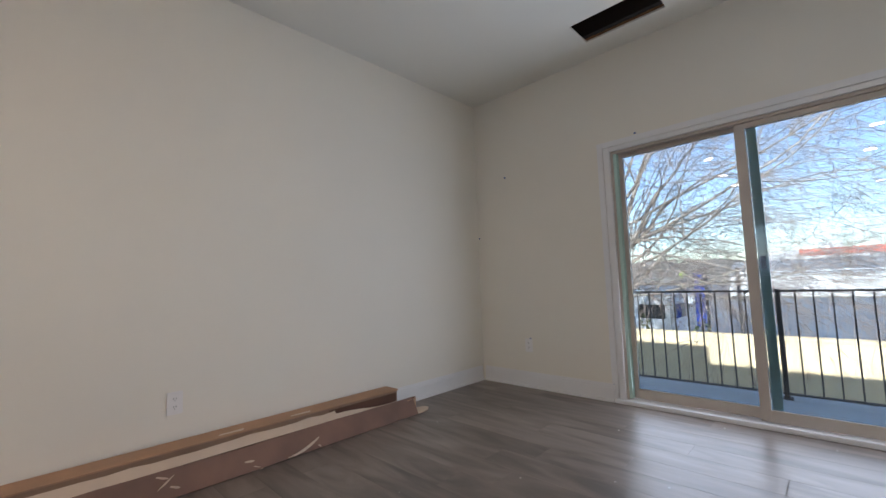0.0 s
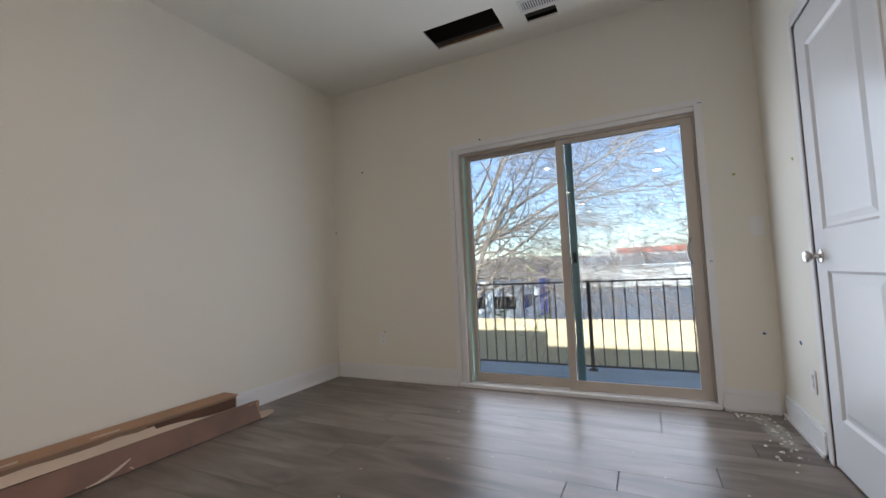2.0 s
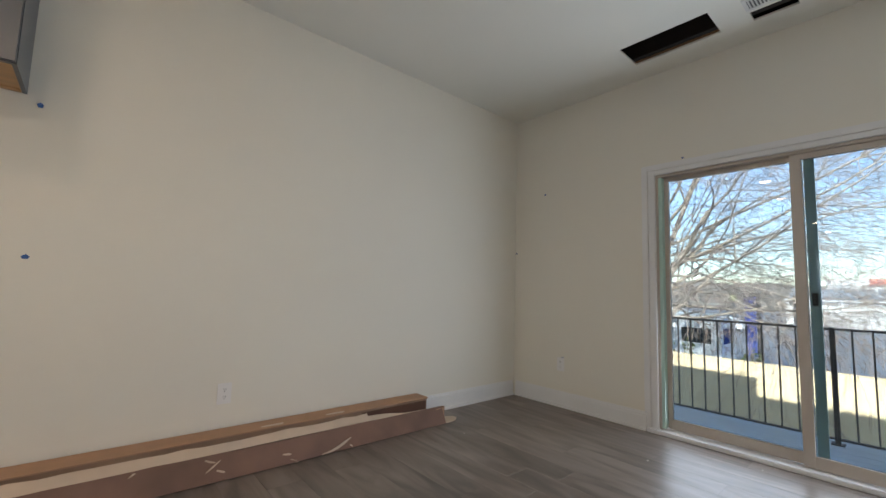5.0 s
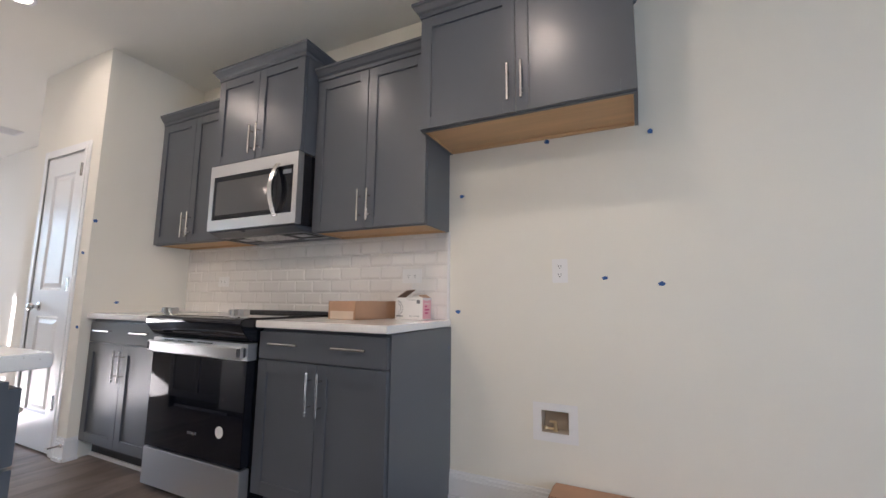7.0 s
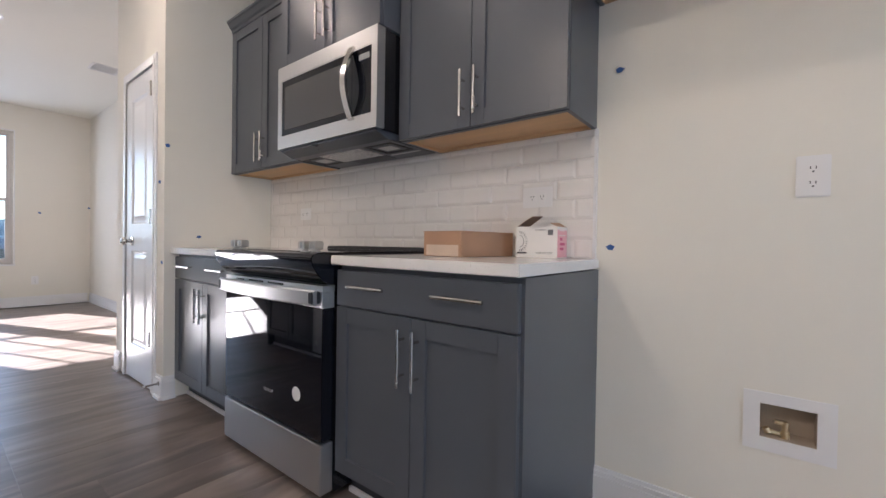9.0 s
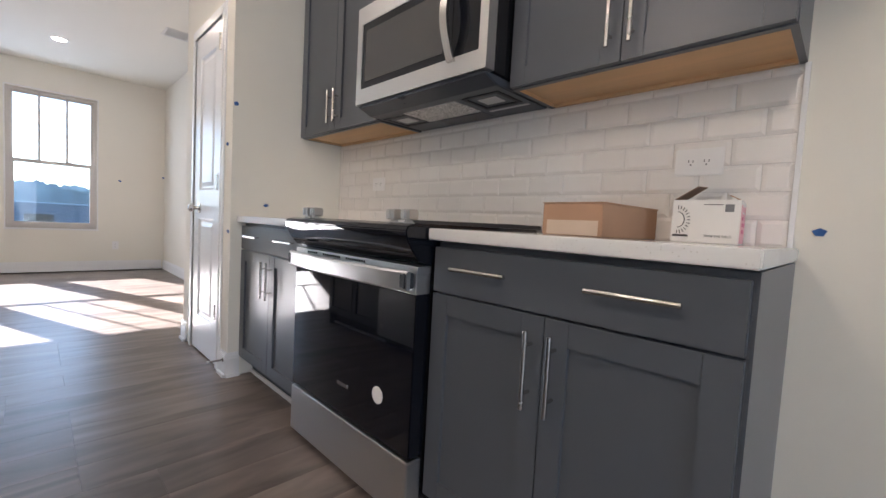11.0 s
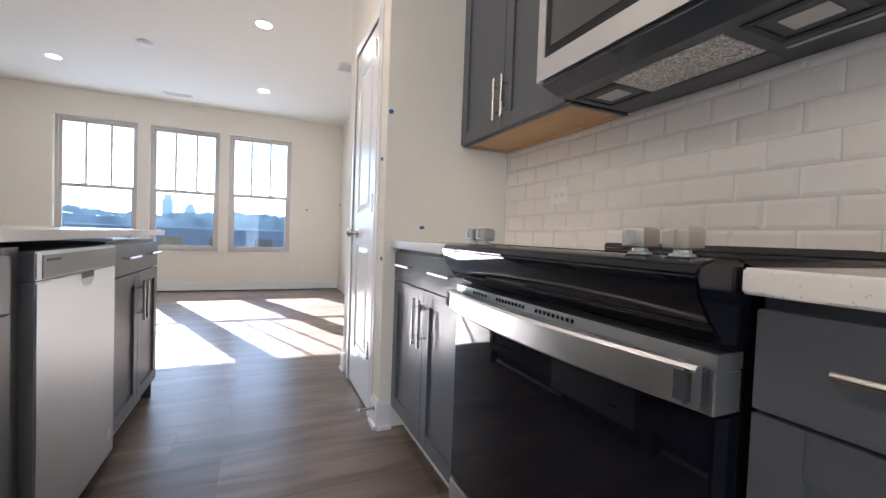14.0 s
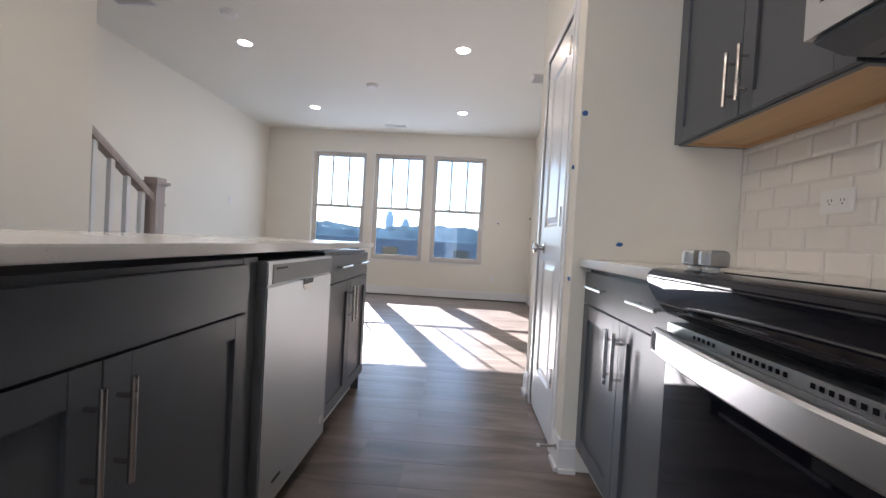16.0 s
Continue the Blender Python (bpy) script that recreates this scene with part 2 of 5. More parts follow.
def prism(bm, outline, axis, a, b):
    """Extrudes an outline of pairs along axis 0, 1 or 2 from a to b."""
    def at(u, v, w):
        return {0: (w, u, v), 1: (u, w, v), 2: (u, v, w)}[axis]
    rings(bm, [[at(u, v, a) for u, v in outline], [at(u, v, b) for u, v in outline]])


def part(name, bm, mat, parent=None, label="", kind="", bevel=0.0, smooth=False, category=""):
    """One mesh object; under a thing its verts go into the thing's own frame."""
    bmesh.ops.recalc_face_normals(bm, faces=bm.faces)
    if bevel:
        es = [e for e in bm.edges if len(e.link_faces) == 2 and e.calc_face_angle(0) > 0.6]
        bmesh.ops.bevel(bm, geom=es, offset=bevel, segments=2, affect="EDGES", clamp_overlap=True)
    me = bpy.data.meshes.new(name)
    if parent is not None:
        o = ORIGIN.get(parent, Vector())
        bmesh.ops.translate(bm, verts=bm.verts, vec=-o)
    if smooth:
        for f in bm.faces:
            f.smooth = True
    bm.to_mesh(me)
    bm.free()
    me.materials.append(mat)
    ob = new(name, me)
    if smooth:
        me.set_sharp_from_angle(angle=radians(40))
    if parent is not None:
        ob.parent = parent
        ORIGIN[ob] = ORIGIN.get(parent, Vector())
    return tagged(ob, label, category, "", kind)


def structure(name, bm, mat, label, bevel=0.0):
    return part(name, bm, mat, None, label, "structure", bevel, category=name.split("_")[0])


# ---- large structure ----
T = 0.14
HOLES = [(1.77, 2.05, 1.975, 2.53), (1.955, 2.065, 1.58, 1.80), (2.20, 2.26, 0.60, 0.74)]


def ceiling_boxes():
    z0, z1 = CEIL, CEIL + 0.013
    out = [(XW - T, STAIR_X, YC, YN + T, z0, z1), (XW - T, STAIR_X, YS - T, YC, z0, z1), (STAIR_X, 1.70, YC - T, YN + T, z0, z1)]
    xs = [1.70] + sorted({v for h in HOLES for v in h[:2]}) + [XE + T]
    for a, b in zip(xs, xs[1:]):
        y = YC - T
        for h in sorted((h for h in HOLES if h[0] < (a + b) / 2 < h[1]), key=lambda h: h[2]):
            out.append((a, b, y, h[2], z0, z1))
            y = h[3]
        out.append((a, b, y, YN + T, z0, z1))
    return boxes(*out)


structure("ceiling", ceiling_boxes(), M_CEIL, "flat white painted plasterboard ceiling with rough cut openings")
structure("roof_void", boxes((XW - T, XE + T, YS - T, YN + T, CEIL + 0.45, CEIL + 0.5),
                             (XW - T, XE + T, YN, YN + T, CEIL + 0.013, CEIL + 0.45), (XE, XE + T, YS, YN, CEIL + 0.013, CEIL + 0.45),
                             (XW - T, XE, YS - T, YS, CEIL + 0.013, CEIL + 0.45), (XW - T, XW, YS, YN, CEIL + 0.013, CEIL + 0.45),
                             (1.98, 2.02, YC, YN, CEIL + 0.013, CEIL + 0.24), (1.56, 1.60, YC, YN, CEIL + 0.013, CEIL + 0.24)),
          M_HOLE, "timber roof void above the ceiling, coloured dark for shade")
BOX_X0, BOX_X1, BOX_Z0, BOX_Z1 = -1.757, -1.625, 0.392, 0.497
structure("wall_north", boxes((XW, BOX_X0, YN, YN + T, 0, CEIL), (BOX_X1, XE, YN, YN + T, 0, CEIL), (BOX_X0, BOX_X1, YN, YN + T, 0, BOX_Z0), (BOX_X0, BOX_X1, YN, YN + T, BOX_Z1, CEIL)), M_WALL, "warm white painted wall behind the kitchen run")
structure("wall_east", boxes((XE, XE + T, SY1, YN + T, 0, CEIL), (XE, XE + T, YS, SY0, 0, CEIL), (XE, XE + T, SY0, SY1, SZ1, CEIL)),
          M_WALL, "warm white painted wall round the sliding door")
pieces = [(XW - T, XW, YS - T, WINDOWS[0][0], 0, CEIL)]
for (a, b), nxt in zip(WINDOWS, [WINDOWS[1][0], WINDOWS[2][0], YN + T]):
    pieces += [(XW - T, XW, a, b, 0, WZ0), (XW - T, XW, a, b, WZ1, CEIL), (XW - T, XW, b, nxt, 0, CEIL)]
structure("wall_west", boxes(*pieces), M_WALL, "warm white painted wall with three tall windows")
structure("wall_south", boxes((XW, STAIR_X, YS - T, YS, 0, CEIL), (STAIR_X, STAIR_X + 4.2, YS - T, YS, 0, CEIL + 2), (STAIR_X + 4.2, XE, YS - T, YS, 0, CEIL)), M_WALL, "warm white painted wall beside the stairs")
CD0, CD1 = 0.87, 1.60
structure("wall_closet", boxes((STAIR_X, CD0, YC - 0.11, YC, 0, CEIL), (CD1, XE, YC - 0.11, YC, 0, CEIL), (CD0, CD1, YC - 0.11, YC, 2.05, CEIL)),
          M_WALL, "warm white painted wall between kitchen and stairs")
structure("wall_pantry_side", boxes((PX - 0.11, PX, PY, YN, 0, CEIL)), M_WALL, "warm white wall at the end of the kitchen run")
structure("wall_pantry_front", boxes((PX - 0.21, PX - 0.1105, PY, PY + 0.11, 0, CEIL), (PX2, -5.34, PY, PY + 0.11, 0, CEIL), (-5.34, PX - 0.21, PY, PY + 0.11, 2.05, CEIL)),
          M_WALL, "warm white wall round the pantry door")
structure("wall_pantry_back", boxes((PX2, PX2 + 0.11, PY + 0.1105, YN, 0, CEIL)), M_WALL, "warm white back wall of the pantry")
structure("subfloor", boxes((XW - T, XE + T, YS - T, YN + T, -0.2, -0.008)), M_HOLE, "dark subfloor under the planks")
floor = structure("floor", boxes((XW, XE, YS, YN, -0.008, -0.005)), M_TOE, "grey brown wood look plank floor")


structure("ceiling_joist", boxes((2.052, 2.09, 1.94, 2.56, CEIL + 0.0135, CEIL + 0.10), (2.067, 2.10, 1.56, 1.82, CEIL + 0.101, CEIL + 0.15)), M_JOIST, "raw timber at the cut edge of the ceiling opening")


def baseboard(segs):
    bm = bmesh.new()
    for x0, y0, x1, y1, nx, ny in segs:
        for t, z0, z1 in ((0.015, 0, 0.104), (0.009, 0.104, 0.110), (0.013, 0.110, 0.122), (0.006, 0.122, 0.136), (0.026, 0, 0.018)):
            box(bm, x0, x1 + nx * t, y0, y1 + ny * t, z0, z1) if nx else box(bm, x0, x1, y0, y1 + ny * t, z0, z1)
    return structure("baseboard", bm, M_TRIM, "white painted stepped baseboard")


baseboard([(-2.245, YN, XE - 0.03, YN, 0, -1)])
baseboard([(XE, SY1 + 0.03, XE, YN - 0.03, -1, 0)])
baseboard([(XE, YC + 0.03, XE, SY0 - 0.03, -1, 0)])
baseboard([(CD1 + 0.07, YC, XE - 0.03, YC, 0, 1)])
baseboard([(STAIR_X, YC, CD0 - 0.07, YC, 0, 1)])
baseboard([(XW, YS, XW, YN - 0.03, 1, 0)])
baseboard([(XW + 0.03, YN, PX2, YN, 0, -1)])
baseboard([(XW + 0.03, YS, -6.6, YS, 0, 1)])
baseboard([(PX - 0.10, PY, PX + 0.012, PY, 0, -1)])
baseboard([(PX, PY - 0.012, PX, PY + 0.06, 1, 0)])
baseboard([(PX2, PY, PX2 + 0.12, PY, 0, -1)])


# ---- windows ----
def window(i, y0, y1):
    w = thing("window_%d" % i, (XW, (y0 + y1) / 2, WZ0), "tall white single-hung window with a gridded upper sash", "window")
    w["kind"] = "structure"
    x = XW - 0.09
    part("window_frame", boxes((x - 0.03, x + 0.04, y0, y0 + 0.035, WZ0, WZ1), (x - 0.03, x + 0.04, y1 - 0.035, y1, WZ0, WZ1),
                               (x - 0.03, x + 0.04, y0 + 0.035, y1 - 0.035, WZ0, WZ0 + 0.035), (x - 0.03, x + 0.04, y0 + 0.035, y1 - 0.035, WZ1 - 0.035, WZ1)),
         M_SASH, w, bevel=0.003)
    part("inner_trim", boxes((XW, XW + 0.005, y0 - 0.014, y0, WZ0, WZ1 + 0.014), (XW, XW + 0.005, y1, y1 + 0.014, WZ0, WZ1 + 0.014), (XW, XW + 0.005, y0, y1, WZ1, WZ1 + 0.014)), M_TRIM, w, "thin white bead round the opening")
    zm = 1.46
    a, b = y0 + 0.035, y1 - 0.035
    part("upper_sash", boxes((x - 0.02, x + 0.005, a, a + 0.03, zm, WZ1 - 0.035), (x - 0.02, x + 0.005, b - 0.03, b, zm, WZ1 - 0.035),
                             (x - 0.02, x + 0.005, a + 0.03, b - 0.03, zm, zm + 0.035), (x - 0.02, x + 0.005, a + 0.03, b - 0.03, WZ1 - 0.065, WZ1 - 0.035)),
         M_SASH, w)
    part("lower_sash", boxes((x + 0.006, x + 0.032, a, a + 0.04, WZ0 + 0.035, zm + 0.03), (x + 0.006, x + 0.032, b - 0.04, b, WZ0 + 0.035, zm + 0.03),
                             (x + 0.006, x + 0.032, a + 0.04, b - 0.04, WZ0 + 0.035, WZ0 + 0.08), (x + 0.006, x + 0.032, a + 0.04, b - 0.04, zm - 0.012, zm + 0.03)),
         M_SASH, w, bevel=0.003)
    for k in (1, 2):
        yy = a + (b - a) * k / 3
        part("grille_bar", boxes((x - 0.014, x - 0.002, yy - 0.013, yy + 0.013, zm + 0.035, WZ1 - 0.065)), M_SASH, w)
    for nm, z0, z1, xx in (("upper_pane", zm + 0.03, WZ1 - 0.06, x - 0.010), ("lower_pane", WZ0 + 0.075, zm, x + 0.018)):
        g = part(nm, boxes((xx - 0.002, xx + 0.001, a + 0.02, b - 0.02, z0, z1)), M_GLASS, w)
        g.visible_shadow = False
    for k in (0.3, 0.7):
        yy = a + (b - a) * k
        part("sash_lock", boxes((x + 0.0, x + 0.03, yy - 0.025, yy + 0.025, zm + 0.031, zm + 0.045)), M_PLASTIC, w, bevel=0.004)
    part("window_sill", boxes((XW - 0.055, XW + 0.02, y0 - 0.02, y1 + 0.02, WZ0 - 0.022, WZ0)), M_TRIM, w, bevel=0.004)
    return w


for i, (a, b) in enumerate(WINDOWS):
    window(i + 1, a, b)


# ---- sliding door ----
def sliding_door():
    d = thing("door_1", (XE, (SY0 + SY1) / 2, 0), "two panel sliding glass door in a tan vinyl frame", "door")
    d["kind"] = "structure"
    x0, x1 = XE + 0.02, XE + 0.12
    t0, l1, r0 = SZ1 - 0.036, SY1 - 0.052, SY0 + 0.012
    part("outer_frame", boxes((x0, x1, SY0, r0, 0.03, SZ1), (x0, x1, l1 - 0.016, l1, 0.03, t0 - 0.02), (x0, x1, r0, l1, t0 - 0.02, t0)),
         M_BEIGEVINYL, d, bevel=0.003)
    part("screen_track", boxes((x0 + 0.01, x1 - 0.01, l1 - 0.040, l1 - 0.0165, 0.04, t0 - 0.021)), M_TRACK, d, "dark green grey screen track")
    part("threshold", boxes((XE - 0.03, x1 + 0.02, SY0 - 0.02, SY1 + 0.02, 0.0, 0.03)), M_TRIM, d, "white painted threshold", bevel=0.004)
    ym = 1.645
    for nm, a, b, xo, sa, sb in (("fixed_panel", ym + 0.008, l1 - 0.041, x0 + 0.055, 0.05, 0.03), ("sliding_panel", r0 + 0.001, ym + 0.06, x0 + 0.01, 0.068, 0.055)):
        zt, s = t0 - 0.022, 0.050
        rail = 0.028 if nm == "fixed_panel" else 0.036
        p = part(nm, boxes((xo, xo + 0.035, a, a + sa, 0.035, zt), (xo, xo + 0.035, b - sb, b, 0.035, zt),
                           (xo, xo + 0.035, a + sa, b - sb, 0.035, 0.035 + s + 0.02), (xo, xo + 0.035, a + sa, b - sb, zt - rail, zt)),
                 M_BEIGEVINYL, d, bevel=0.003)
        g = part("pane", boxes((xo + 0.015, xo + 0.02, a + sa - 0.01, b - sb + 0.01, 0.095, zt - rail + 0.01)), M_GLASSE, p)
        g.visible_shadow = False
    part("screen_stile", boxes((x1 + 0.012, x1 + 0.03, 1.600, 1.652, 0.04, t0 - 0.03)), M_TRACK, d, "dull green screen door stile")
    part("screen_latch", boxes((x1 - 0.004, x1 + 0.0118, 1.612, 1.640, 0.98, 1.06)), M_BLACK, d)
    bm = bmesh.new()
    yh = SY0 + 0.074
    pts = [(x0 + 0.008 - 0.045 * math.sin(math.pi * k / 8), yh + 0.022 * math.sin(math.pi * k / 8), 0.935 + 0.17 * k / 8) for k in range(9)]
    for a, b in zip(pts, pts[1:]):
        cyl(bm, a, b, 0.009, n=10)
    part("handle", bm, M_DULL, d, "dull grey bowed pull handle", smooth=True)
    c = 0.045
    part("casing", boxes((XE - 0.004, XE + 0.02, SY0 - c, SY0, 0.03, SZ1 + c), (XE - 0.004, XE + 0.02, SY1, SY1 + c, 0.03, SZ1 + c), (XE - 0.004, XE + 0.02, SY0, SY1, SZ1, SZ1 + c),
                           (XE + 0.002, x1, SY1 - 0.0515, SY1 - 0.0005, 0.03, SZ1 - 0.0005), (XE + 0.002, x1, SY0 + 0.0005, SY1 - 0.052, SZ1 - 0.0355, SZ1 - 0.0005)),
         M_TRIM, d, "thin white painted return", bevel=0.002)


sliding_door()


# ---- panelled doors ----
def panel_door(i, x0, x1, y, side, hinge_x, knob_x, wide, hinges):
    """A two panel door in a wall along x whose room face is y; side is the room's direction."""
    d = thing("door_%d" % i, ((x0 + x1) / 2, y, 0), "closed white two panel interior door with nickel knob and hinges", "door")
    d["kind"] = "structure"
    H = 2.03
    f = y + side * 0.004
    back = f - side * 0.035
    a, b = x0 + 0.016, x1 - 0.016
    bm = bmesh.new()
    st = 0.11
    ys = (back, f)
    box(bm, a, a + st, *ys, 0.012, H)
    box(bm, b - st, b, *ys, 0.012, H)
    for z0, z1 in ((0.012, 0.24), (0.88, 1.06), (H - 0.13, H)):
        box(bm, a + st, b - st, *ys, z0, z1)
    for z0, z1 in ((0.24, 0.88), (1.06, H - 0.13)):
        u0, u1 = a + st, b - st
        o = [[(u0 + e, f - side * dd, z0 + e), (u1 - e, f - side * dd, z0 + e), (u1 - e, f - side * dd, z1 - e), (u0 + e, f - side * dd, z1 - e)]
             for e, dd in ((0, 0.03), (0, 0.0), (0.012, 0.010), (0.024, 0.010), (0.05, 0.003))]
        rings(bm, o)
    leaf = part("leaf", bm, M_DOOR, d)
    bm = bmesh.new()
    lathe(bm, (knob_x, f, 0.945), (0, side, 0), [(0, 0.032), (0.006, 0.032), (0.010, 0.014), (0.03, 0.011), (0.038, 0.022), (0.048, 0.028), (0.058, 0.026), (0.066, 0.014)])
    part("knob", bm, M_NICKEL, leaf, "round satin nickel knob", smooth=True)
    for z in hinges:
        bm = boxes((hinge_x - 0.018, hinge_x + 0.018, f, f + side * 0.004, z - 0.045, z + 0.045))
        cyl(bm, (hinge_x, f + side * 0.008, z - 0.047), (hinge_x, f + side * 0.008, z + 0.047), 0.007, n=10)
        part("hinge", bm, M_NICKEL, d, "satin nickel butt hinge")
    w = wide
    bk = back - side * 0.002
    part("door_stop", boxes((x0 + 0.0145, x0 + 0.04, bk - side * 0.012, bk, 0, H + 0.005), (x1 - 0.04, x1 - 0.0145, bk - side * 0.012, bk, 0, H + 0.005),
                            (x0 + 0.0405, x1 - 0.0405, bk - side * 0.012, bk, H - 0.02, H + 0.005)), M_TRIM, d)
    part("jamb", boxes((x0, x0 + 0.014, y - side * 0.11, y, 0, H + 0.006), (x1 - 0.014, x1, y - side * 0.11, y, 0, H + 0.006), (x0 + 0.0145, x1 - 0.0145, y - side * 0.11, y, H + 0.006, H + 0.02)), M_TRIM, d)
    bm = bmesh.new()
    for t, o in ((0.009, w), (0.014, w * 0.45)):
        box(bm, x0 - o, x0 + 0.006, y, y + side * t, 0, H + 0.02 + o)
        box(bm, x1 - 0.006, x1 + o, y, y + side * t, 0, H + 0.02 + o)
        box(bm, x0 + 0.006, x1 - 0.006, y, y + side * t, H + 0.014, H + 0.02 + o)
    part("casing", bm, M_TRIM, d, bevel=0.002)
    return d


panel_door(2, CD0, CD1, YC, 1, CD0 + 0.03, CD1 - 0.075, 0.055, (0.31, 1.085, 1.84))
panel_door(3, -5.30, -4.745, PY, -1, -4.772, -5.150, 0.055, (0.33, 1.10, 1.90))


# ---- cabinets ----
def bar_handle(parent, a, b, out):
    """A bar pull from a to b standing off by the vector out."""
    a, b, out = Vector(a), Vector(b), Vector(out)
    bm = bmesh.new()
    cyl(bm, a + out, b + out, 0.006, n=14)
    u = (b - a).normalized()
    for p in (a + u * 0.035, b - u * 0.035):
        cyl(bm, p, p + out, 0.0045, n=10)
    return part("handle", bm, M_NICKEL, parent, "brushed nickel bar handle", smooth=True)


def shaker(name, parent, x0, x1, z0, z1, yf, s):
    """A shaker door whose face is yf, with the room on side s."""
    fr, th = 0.058, 0.020
    yb = yf - s * th
    d = part(name, boxes((x0 + fr - 0.004, x1 - fr + 0.004, yb + s * 0.003, yf - s * 0.010, z0 + fr - 0.004, z1 - fr + 0.004)), M_CAB, parent)
    for a in (x0, x1 - fr):
        part("stile", boxes((a, a + fr, yb, yf, z0, z1)), M_CAB, d, bevel=0.0008)
    for a in (z0, z1 - fr):
        part("door_rail", boxes((x0 + fr + 0.0003, x1 - fr - 0.0003, yb, yf - s * 0.0003, a, a + fr)), M_CAB, d, bevel=0.0008)
    return d


def slab(name, parent, x0, x1, z0, z1, yf, s):
    return part(name, boxes((x0, x1, yf - s * 0.02, yf, z0, z1)), M_CAB, parent, bevel=0.0015)


def base_cabinet(x0, x1, yf, s, handles, depth=0.60, false_front=False, ends=()):
    label = "grey shaker base cabinet with one wide drawer and two doors"
    c = thing("base_cabinet", ((x0 + x1) / 2, yf - s * depth / 2, 0), label, "cabinet", "base cabinets")
    yb = yf - s * 0.021
    part("carcass", boxes((x0, x1, yb, yf - s * depth, 0.105, 0.872)), M_CAB, c, bevel=0.001)
    part("toe_kick", boxes((x0, x1, yb - s * 0.06, yf - s * depth, 0.0, 0.104)), M_TOE, c)
    for nm in ends:
        xe = x0 if nm == "w" else x1
        part("side_panel", boxes((xe, xe + (-0.006 if nm == "w" else 0.006), yb, yf - s * depth, 0.0, 0.872)), M_CAB, c)
    part("floor_strip", boxes((x0, x1, yb - s * 0.048, yb - s * 0.0595, 0.0, 0.019)), M_TRIM, c, "thin white strip along the floor")
    g = 0.003
    d = slab("drawer_front", c, x0 + g, x1 - g, 0.729, 0.858, yf, s)
    xm = (x0 + x1) / 2
    if not false_front:
        w = (x1 - x0)
        for q in (0.245, 0.755):
            xc = x0 + w * q
            bar_handle(d, (xc - 0.09, yf, 0.803), (xc + 0.09, yf, 0.803), (0, s * 0.03, 0))
    for a, b, hx in ((x0 + g, xm - g / 2, xm - 0.031), (xm + g / 2, x1 - g, xm + 0.031)):
        dr = shaker("door", c, a, b, 0.112, 0.723, yf, s)
        if handles:
            bar_handle(dr, (hx, yf, 0.505), (hx, yf, 0.69), (0, s * 0.03, 0))
    return c


def wall_cabinet(x0, x1, z0, z1, yf, crown, hz, deep_label):
    c = thing("wall_cabinet", ((x0 + x1) / 2, YN, z0), deep_label, "cabinet", "wall cabinets")
    s = -1
    yb = yf + 0.021
    t = 0.016
    part("carcass", boxes((x0, x0 + t, yb, YN - 0.001, z0, z1), (x1 - t, x1, yb, YN - 0.001, z0, z1), (x0 + t, x1 - t, yb, YN - 0.001, z1 - t, z1),
                          (x0 + t, x1 - t, yb, yb + 0.018, z0, z0 + 0.04)), M_CAB, c)
    part("bottom_panel", boxes((x0 + t, x1 - t, yb + 0.018, YN - 0.001, z0 + 0.012, z0 + 0.026)), M_CABIN, c, "unpainted birch cabinet bottom")
    part("edge_strip", boxes((x0 + t, x0 + t + 0.003, yb + 0.018, YN - 0.02, z0, z0 + 0.012), (x1 - t - 0.003, x1 - t, yb + 0.018, YN - 0.02, z0, z0 + 0.012),
                             (x0 + t + 0.003, x1 - t - 0.003, YN - 0.02, YN - 0.004, z0 + 0.0, z0 + 0.012)), M_CABIN, c, "unpainted birch edge")
    g = 0.003
    xm = (x0 + x1) / 2
    for a, b, hx in ((x0 + g, xm - g / 2, xm - 0.031), (xm + g / 2, x1 - g, xm + 0.031)):
        d = shaker("door", c, a, b, z0 + 0.004, z1 - 0.006, yf, s)
        bar_handle(d, (hx, yf, z0 + hz), (hx, yf, z0 + hz + 0.175), (0, -0.03, 0))
    prof = [(-0.02, z1 - 0.002), (0.004, z1 - 0.002), (0.004, z1 + 0.018), (0.016, z1 + 0.026), (0.030, z1 + 0.05), (0.038, z1 + 0.055), (0.038, z1 + 0.068), (-0.02, z1 + 0.068)]
    bm = bmesh.new()
    rings(bm, [[(x0 - (o if "w" in crown else 0), yf - o, z), (x1 + (o if "e" in crown else 0), yf - o, z),
                (x1 + (o if "e" in crown else 0), YN - 0.002, z), (x0 - (o if "w" in crown else 0), YN - 0.002, z)] for o, z in prof])
    part("crown", bm, M_CAB, c, "grey stepped crown moulding")
    return c


YF = 3.258
base_cabinet(-2.997, -2.247, YF, -1, True, depth=0.62, ends=("e",))
base_cabinet(-4.567, -3.775, YF, -1, True, depth=0.62)
wall_cabinet(-3.012, -2.258, 1.40, 2.335, 3.585, "", 0.04, "grey shaker wall cabinet over the worktop, doors shut")
wall_cabinet(-4.567, -3.778, 1.40, 2.335, 3.585, "", 0.04, "grey shaker wall cabinet beside the pantry wall, doors shut")
wall_cabinet(-3.774, -3.016, 1.865, 2.455, 3.475, "we", 0.04, "taller grey shaker wall cabinet over the microwave, doors shut")
wall_cabinet(-2.254, -1.268, 1.855, 2.46, 3.50, "we", 0.05, "deep grey shaker wall cabinet over the empty refrigerator space")


def worktop(x0, x1, y0, y1, z0, z1, label):
    return part("worktop", boxes((x0, x1, y0, y1, z0, z1)), M_QUARTZ, None, label, bevel=0.003, category="countertop")


